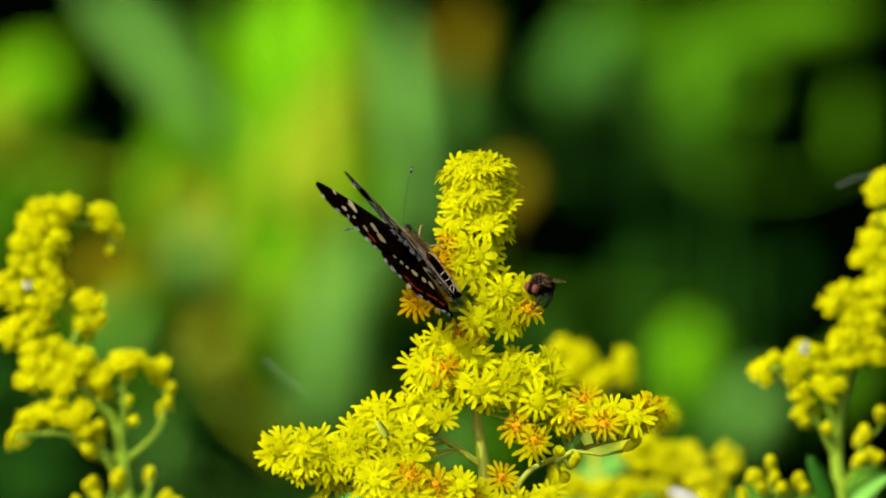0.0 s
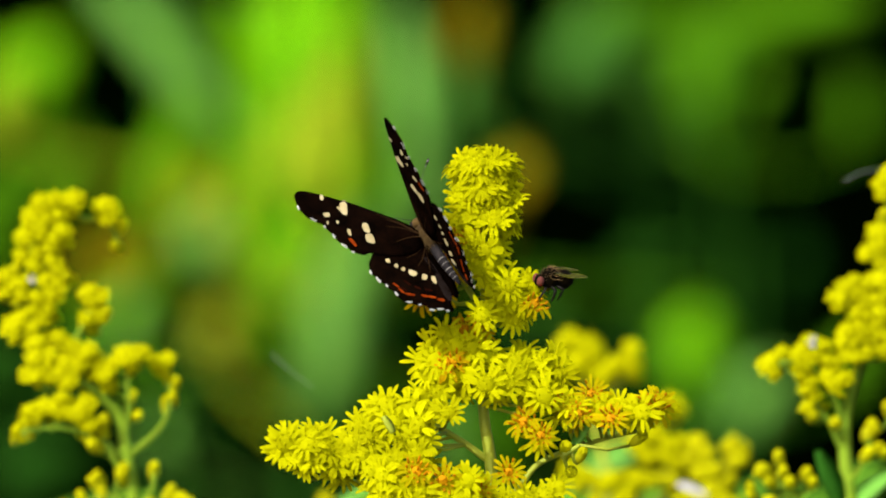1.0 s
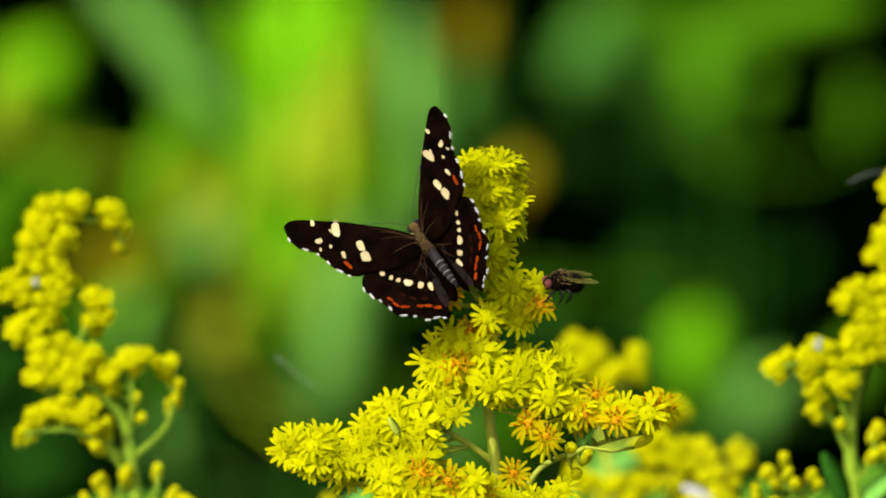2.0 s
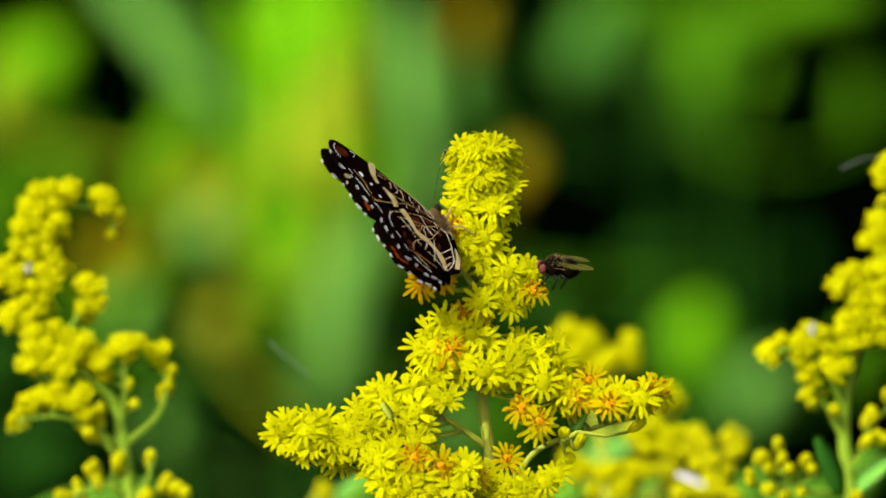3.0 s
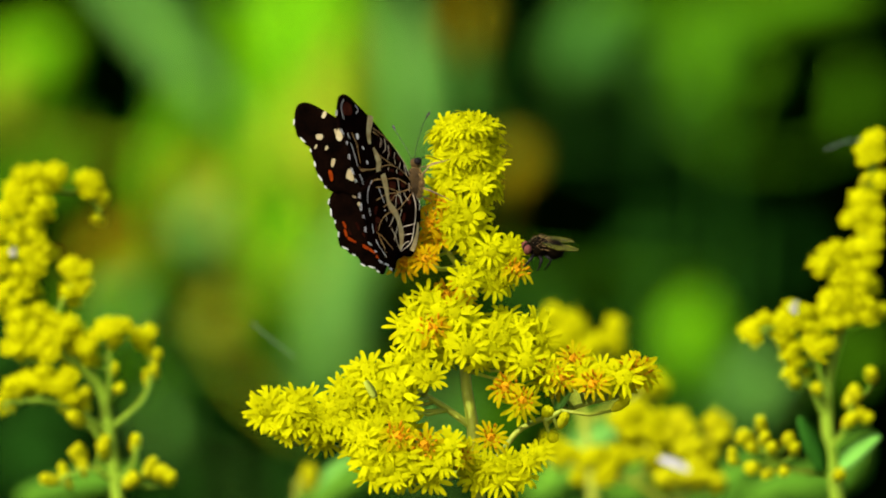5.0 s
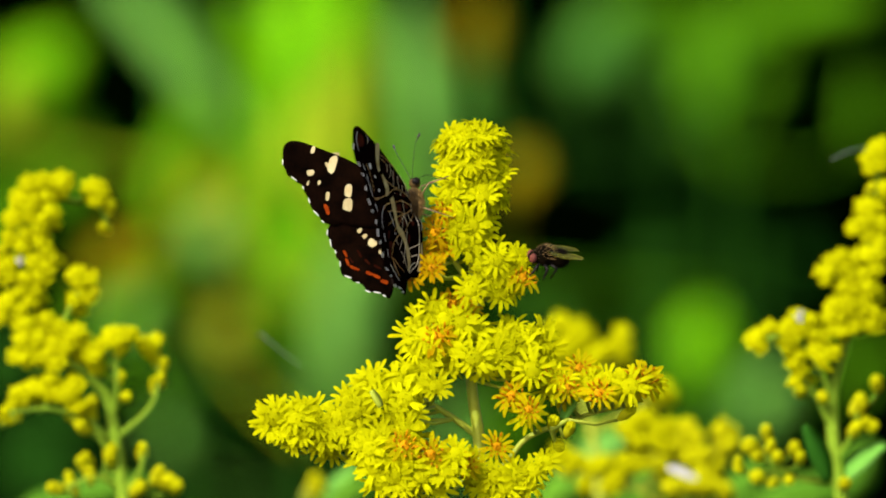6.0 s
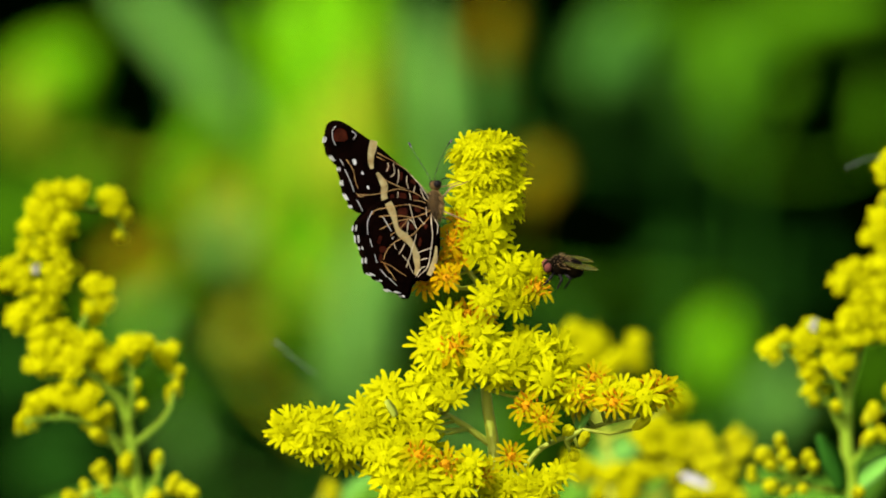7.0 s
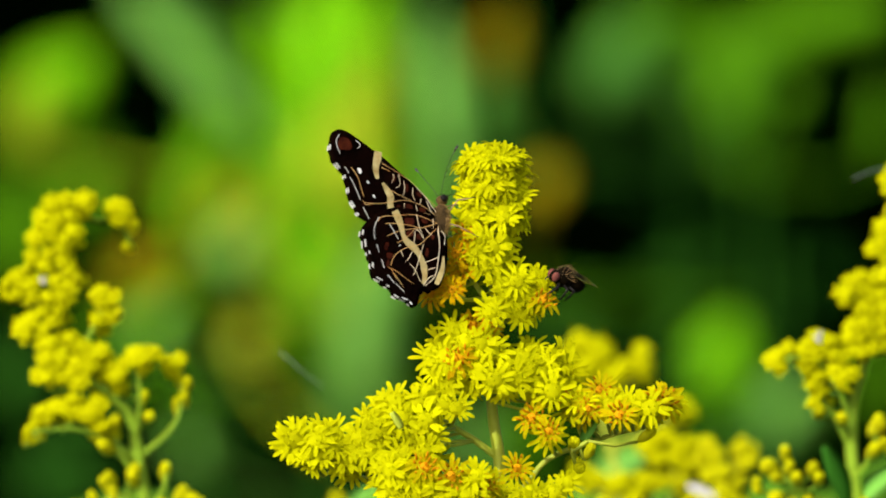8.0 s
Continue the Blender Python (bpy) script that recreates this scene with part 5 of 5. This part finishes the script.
    part("proboscis", bm, CHITIN, thing, "thin dark proboscis")
    return thing, wings


moth, wings = butterfly()


def fly():
    mm = 0.00093
    thing = empty("fly", Matrix(), "small dark bristly fly with reddish eyes on a goldenrod flower", "fly")
    bm = bmesh.new()
    ball(bm, (0, 0, 0), (1.35 * mm, 1.6 * mm, 1.6 * mm), None, 14, 10)
    rnd = random.Random(4)
    part("thorax", bm, FLY_BODY, thing, "dark brown thorax")
    bm = bmesh.new()
    for k in range(110):
        d = Vector((rnd.gauss(0, 1), rnd.gauss(0, 1), abs(rnd.gauss(0, 1)))).normalized()
        p = Vector((d.x * 1.3, d.y * 1.55, d.z * 1.55)) * mm
        tube(bm, [p, p + (d * 0.5 + Vector((0, -0.3, 0))) * mm], [0.04 * mm, 0.012 * mm], 3, False)
    part("bristles", bm, FLY_HAIR, thing, "golden brown bristles of the back")
    bm = bmesh.new()
    ball(bm, (0, -2.3 * mm, -0.45 * mm), (1.4 * mm, 1.8 * mm, 1.5 * mm), Matrix.Rotation(radians(12), 4, "X"), 14, 10)
    for k in range(50):
        d = Vector((rnd.gauss(0, 1), rnd.gauss(-.6, 1), rnd.gauss(0, 1))).normalized()
        p = Vector((d.x * 1.35, -2.3 + d.y * 1.75, -0.45 + d.z * 1.45)) * mm
        tube(bm, [p, p + (d * 0.4 + Vector((0, -0.3, 0))) * mm], [0.03 * mm, 0.01 * mm], 3, False)
    part("abdomen", bm, FLY_BODY, thing, "dark rounded abdomen")
    bm = bmesh.new()
    ball(bm, (0, 1.75 * mm, -0.25 * mm), (1.05 * mm, 0.65 * mm, 0.95 * mm), None, 14, 10)
    head = part("head", bm, FLY_BODY, thing)
    for s in (1, -1):
        bm = bmesh.new()
        ball(bm, (s * 0.62 * mm, 1.88 * mm, -0.12 * mm), (0.56 * mm, 0.58 * mm, 0.75 * mm), None, 14, 10)
        part("eye", bm, FLY_EYE, head, "dull pinkish red eye")
        bm = bmesh.new()
        rim = [(0, 0), (0.9, -0.6), (1.45, -2.2), (1.5, -4.0), (1.1, -5.5), (0.4, -6.0), (-0.3, -4.6), (-0.5, -2.4), (-0.2, -0.5)]
        top = [bm.verts.new(Vector((s * (0.7 + x), 0.1 + y, 1.25 + 0.1 * math.sin(y) + 0.18 * y - 0.08 * abs(x) + o)) * mm) for o in (0.02, -0.02) for x, y in rim]
        n = len(rim)
        bm.faces.new(top[:n])
        bm.faces.new(top[n:][::-1])
        for k in range(n):
            bm.faces.new((top[k], top[(k + 1) % n], top[n + (k + 1) % n], top[n + k]))
        w = part("wing", bm, MEMBRANE, thing, "smoky clear wing", False)
        bm = bmesh.new()
        for ends in (((0.05, -0.1), (1.2, -3.0)), ((0.0, -0.2), (0.6, -5.4)), ((0, -0.2), (-0.15, -4.4)), ((0.85, -0.6), (1.42, -4.0))):
            tube(bm, [Vector((s * (0.7 + x), 0.1 + y, 1.28 + 0.1 * math.sin(y) + 0.18 * y - 0.08 * abs(x))) * mm for x, y in ends], 0.03 * mm, 4)
        part("veins", bm, CHITIN, w)
        for y0, kx, ky, fx, fy in ((0.8, 1.6, 1.5, 1.1, 2.1), (0.1, 2.0, -0.1, 1.7, -0.2), (-0.6, 1.8, -1.6, 1.4, -1.4)):
            bm = bmesh.new()
            tube(bm, [Vector(p) * mm for p in ((s * 0.6, y0, -0.9), (s * kx, ky, -1.2), (s * (kx + fx) / 2, (ky + fy) / 2 + 0.2, -2.3), (s * fx, fy + 0.4, -3.1))],
                 [0.24 * mm, 0.23 * mm, 0.17 * mm, 0.11 * mm], 6)
            part("leg", bm, CHITIN, thing, "thin black jointed leg")
    return thing


housefly = fly()


# ---- what moves ----
def motions():
    base = main_plant.thing.location.copy()
    walk(main_plant.thing, [(t, pose(base.x + x, base.y, base.z + z)) for t, x, z in (
        (0, -0.00039, -0.00019), (0.5, -0.00027, -0.00014), (1, -0.00036, -0.00009), (1.5, -0.00027, -0.00007), (1.7, -0.0003, -0.00006), (2.8, -0.00022, 0.0001), (3, -0.00018, 0.00001), (3.5, -0.00014, 0.0001), (4, -0.00006, 0.00018), (4.2, 0.00002, 0.00011), (5.3, -0.00006, 0.00016), (5.5, -0.00001, 0.00014), (6, -0.00001, 0.00004), (6.5, -0.00002, 0.00008), (7, 0, 0), (7.5, -0.00006, 0.00003), (8, -0.00008, -0.00002))])
    base = left_plant.thing.location.copy()
    walk(left_plant.thing, [(t, pose(base.x + x, base.y, base.z + z)) for t, x, z in (
        (0, 0.00007, 0.00047), (0.5, -0.00004, 0.00048), (1, -0.0002, 0.00045), (1.5, -0.00033, 0.00046), (1.7, -0.00033, 0.00046), (2.8, -0.00043, 0.00033), (3, -0.00043, 0.00033), (3.5, -0.00045, 0.00017), (4, -0.00038, 0.00008), (4.2, -0.00038, 0.00008), (5.3, -0.00021, -0.00008), (5.5, -0.00021, -0.00008), (6, -0.00015, -0.00005), (6.5, -0.00008, -0.00001), (7, 0, 0), (7.5, 0.00006, 0), (8, 0.00016, 0.00004))])
    base = right_plant.thing.location.copy()
    walk(right_plant.thing, [(t, pose(base.x + x, base.y, base.z + z)) for t, x, z in (
        (0, -0.00007, -0.00047), (0.5, 0.00004, -0.00048), (1, 0.0002, -0.00045), (1.5, 0.00033, -0.00046), (1.7, 0.00033, -0.00046), (2.8, 0.00043, -0.00033), (3, 0.00043, -0.00033), (3.5, 0.00045, -0.00017), (4, 0.00038, -0.00008), (4.2, 0.00038, -0.00008), (5.3, 0.00021, 0.00008), (5.5, 0.00021, 0.00008), (6, 0.00015, 0.00005), (6.5, 0.00008, 0.00001), (7, 0, 0), (7.5, -0.00006, 0), (8, -0.00016, -0.00004))])
    base = far_plant.thing.location.copy()
    walk(far_plant.thing, [(t, pose(base.x + x, base.y, base.z + z)) for t, x, z in (
        (0, -0.00012, 0.00038), (0.5, 0.00004, 0.00036), (1, 0.00012, 0.00057), (1.5, 0.00014, 0.00043), (1.7, 0.00015, 0.00043), (2.8, 0.00016, 0.00022), (3, 0.00014, 0.00027), (3.5, 0.00012, 0.0001), (4, -0.00002, -0.00001), (4.2, -0.00006, 0.00002), (5.3, -0.00001, -0.00009), (5.5, -0.00004, -0.00009), (6, 0.00017, -0.00007), (6.5, -0.00001, -0.00001), (7, 0, 0), (7.5, 0.00004, 0.00025), (8, -0.00004, 0.00011))])
    base = bud_plant.thing.location.copy()
    walk(bud_plant.thing, [(t, pose(base.x + x, base.y, base.z + z)) for t, x, z in (
        (0, -0.00012, 0.00038), (0.5, 0.00004, 0.00036), (1, 0.00012, 0.00057), (1.5, 0.00014, 0.00043), (1.7, 0.00015, 0.00043), (2.8, 0.00016, 0.00022), (3, 0.00014, 0.00027), (3.5, 0.00012, 0.0001), (4, -0.00002, -0.00001), (4.2, -0.00006, 0.00002), (5.3, -0.00001, -0.00009), (5.5, -0.00004, -0.00009), (6, 0.00017, -0.00007), (6.5, -0.00001, -0.00001), (7, 0, 0), (7.5, 0.00004, 0.00025), (8, -0.00004, 0.00011))])
    walk(moth, [
        (0, pose(-0.00277, -0.00500, 0.95303, 79.4, -41.0, -19.5)),
        (0.5, pose(-0.00257, -0.00500, 0.95329, 83.0, -42.8, -29.7)),
        (1, pose(-0.00216, -0.00500, 0.95369, 69.7, -39.2, -12.8)),
        (1.5, pose(-0.00283, -0.00500, 0.95329, 72.3, -41.2, -17.0)),
        (1.7, pose(-0.00320, -0.00500, 0.95354, 73.7, -41.8, -18.9)),
        (2.8, pose(-0.00121, -0.005, 0.95318, 69.8, -41.9, -29.8)),
        (3, pose(-0.00004, -0.005, 0.95344, 70.2, -39.9, -39.7)),
        (3.5, pose(-0.00072, -0.005, 0.95438, 78.5, -30.4, -48.1)),
        (4, pose(-0.00063, -0.005, 0.9559, 83.5, -21.4, -46.9)),
        (4.2, pose(-0.00028, -0.005, 0.95673, 85.1, -15.7, -52.0)),
        (5.3, pose(-0.00169, -0.005, 0.95644, 86.3, -9.6, -72.2)),
        (5.5, pose(-0.00225, -0.00500, 0.95583, 92.3, -14.0, -76.6)),
        (5.7, pose(-0.00306, -0.005, 0.95468, 95.3, -7.3, -77.9)),
        (6, pose(-0.0019, -0.005, 0.955, 89.8, -6.6, -74.0)),
        (6.5, pose(-0.00098, -0.005, 0.95551, 84.0, -2.2, -65.3)),
        (7, pose(-0.00124, -0.005, 0.95595, 87.2, -1.1, -63.2)),
        (7.5, pose(-0.00168, -0.005, 0.956, 85.8, -4.4, -63.5)),
        (8, pose(-0.00114, -0.005, 0.95562, 81.7, -13.5, -63.0)),
    ])
    walk(wings[1][0], [(t, pose(0.00015, 0, 0.0006, 0, -a, 0) @ pose(0, 0, 0, 0, 0, f)) for t, a, f in (
        (0, 80.4, -9.1), (0.5, 68.5, -4.3), (1, 62.5, 1.5), (1.5, 34.6, 1.4), (1.7, 24.0, -2.0), (2.8, 73.0, 3.5), (3, 89.5, -0.4), (3.5, 90.1, 0.4), (4, 90.1, -2.5), (4.2, 90.0, 0.8), (5.3, 41.6, -4.1), (5.5, 29.8, -4.4), (5.7, 25.2, -4.9), (6, 42.3, -5.2), (6.5, 75.6, -3.5), (7, 89.8, 1.5), (7.5, 89.8, 0.7), (8, 89.8, -0.0))])
    walk(wings[1][1], [(t, pose(0.00015, 0, 0.0006, 0, -a, 0)) for t, a in (
        (0, 80.4), (0.5, 68.5), (1, 62.5), (1.5, 34.6), (1.7, 24.0), (2.8, 73.0), (3, 89.5), (3.5, 90.1), (4, 90.1), (4.2, 90.0), (5.3, 41.6), (5.5, 29.8), (5.7, 25.2), (6, 42.3), (6.5, 75.6), (7, 89.8), (7.5, 89.8), (8, 89.8))])
    walk(wings[-1][0], [(t, pose(-0.00015, 0, 0.0006, 0, a, 0) @ pose(0, 0, 0, 0, 0, -f)) for t, a, f in (
        (0, 86.0, -1.7), (0.5, 86.6, 3.7), (1, 52.6, 5.7), (1.5, 45.1, 1.8), (1.7, 39.8, 0.4), (2.8, 78.8, 3.5), (3, 85.4, -0.4), (3.5, 90.1, 0.4), (4, 90.2, -2.5), (4.2, 90.1, 0.8), (5.3, 81.4, -4.1), (5.5, 76.4, 2.5), (5.7, 77.7, -4.9), (6, 74.4, -5.2), (6.5, 82.0, -3.5), (7, 89.8, 1.5), (7.5, 89.8, 0.7), (8, 89.8, -0.0))])
    walk(wings[-1][1], [(t, pose(-0.00015, 0, 0.0006, 0, a, 0)) for t, a in (
        (0, 86.0), (0.5, 86.6), (1, 52.6), (1.5, 45.1), (1.7, 39.8), (2.8, 78.8), (3, 85.4), (3.5, 90.1), (4, 90.2), (4.2, 90.1), (5.3, 81.4), (5.5, 76.4), (5.7, 77.7), (6, 74.4), (6.5, 82.0), (7, 89.8), (7.5, 89.8), (8, 89.8))])
    walk(housefly, [
        (0, pose(0.01399, -0.003, 0.94771, -8, -15, 150)),
        (0.5, pose(0.01434, -0.003, 0.94792, -5, -18, 140)),
        (1, pose(0.01463, -0.003, 0.94812, -5, -22, 122)),
        (1.7, pose(0.01517, -0.003, 0.948, -3, -25, 112)),
        (2.8, pose(0.01556, -0.003, 0.948, 0, -28, 106)),
        (4, pose(0.01603, -0.003, 0.94793, 0, -28, 106)),
        (6, pose(0.01592, -0.003, 0.94779, 0, -28, 108)),
        (7, pose(0.01593, -0.003, 0.94775, 2, -28, 108)),
        (7.25, pose(0.01592, -0.003, 0.94776, 4, -28, 110)),
        (7.5, pose(0.01592, -0.003, 0.94782, 15, -26, 122)),
        (8, pose(0.01575, -0.003, 0.94778, 13, -26, 122)),
    ])


motions()
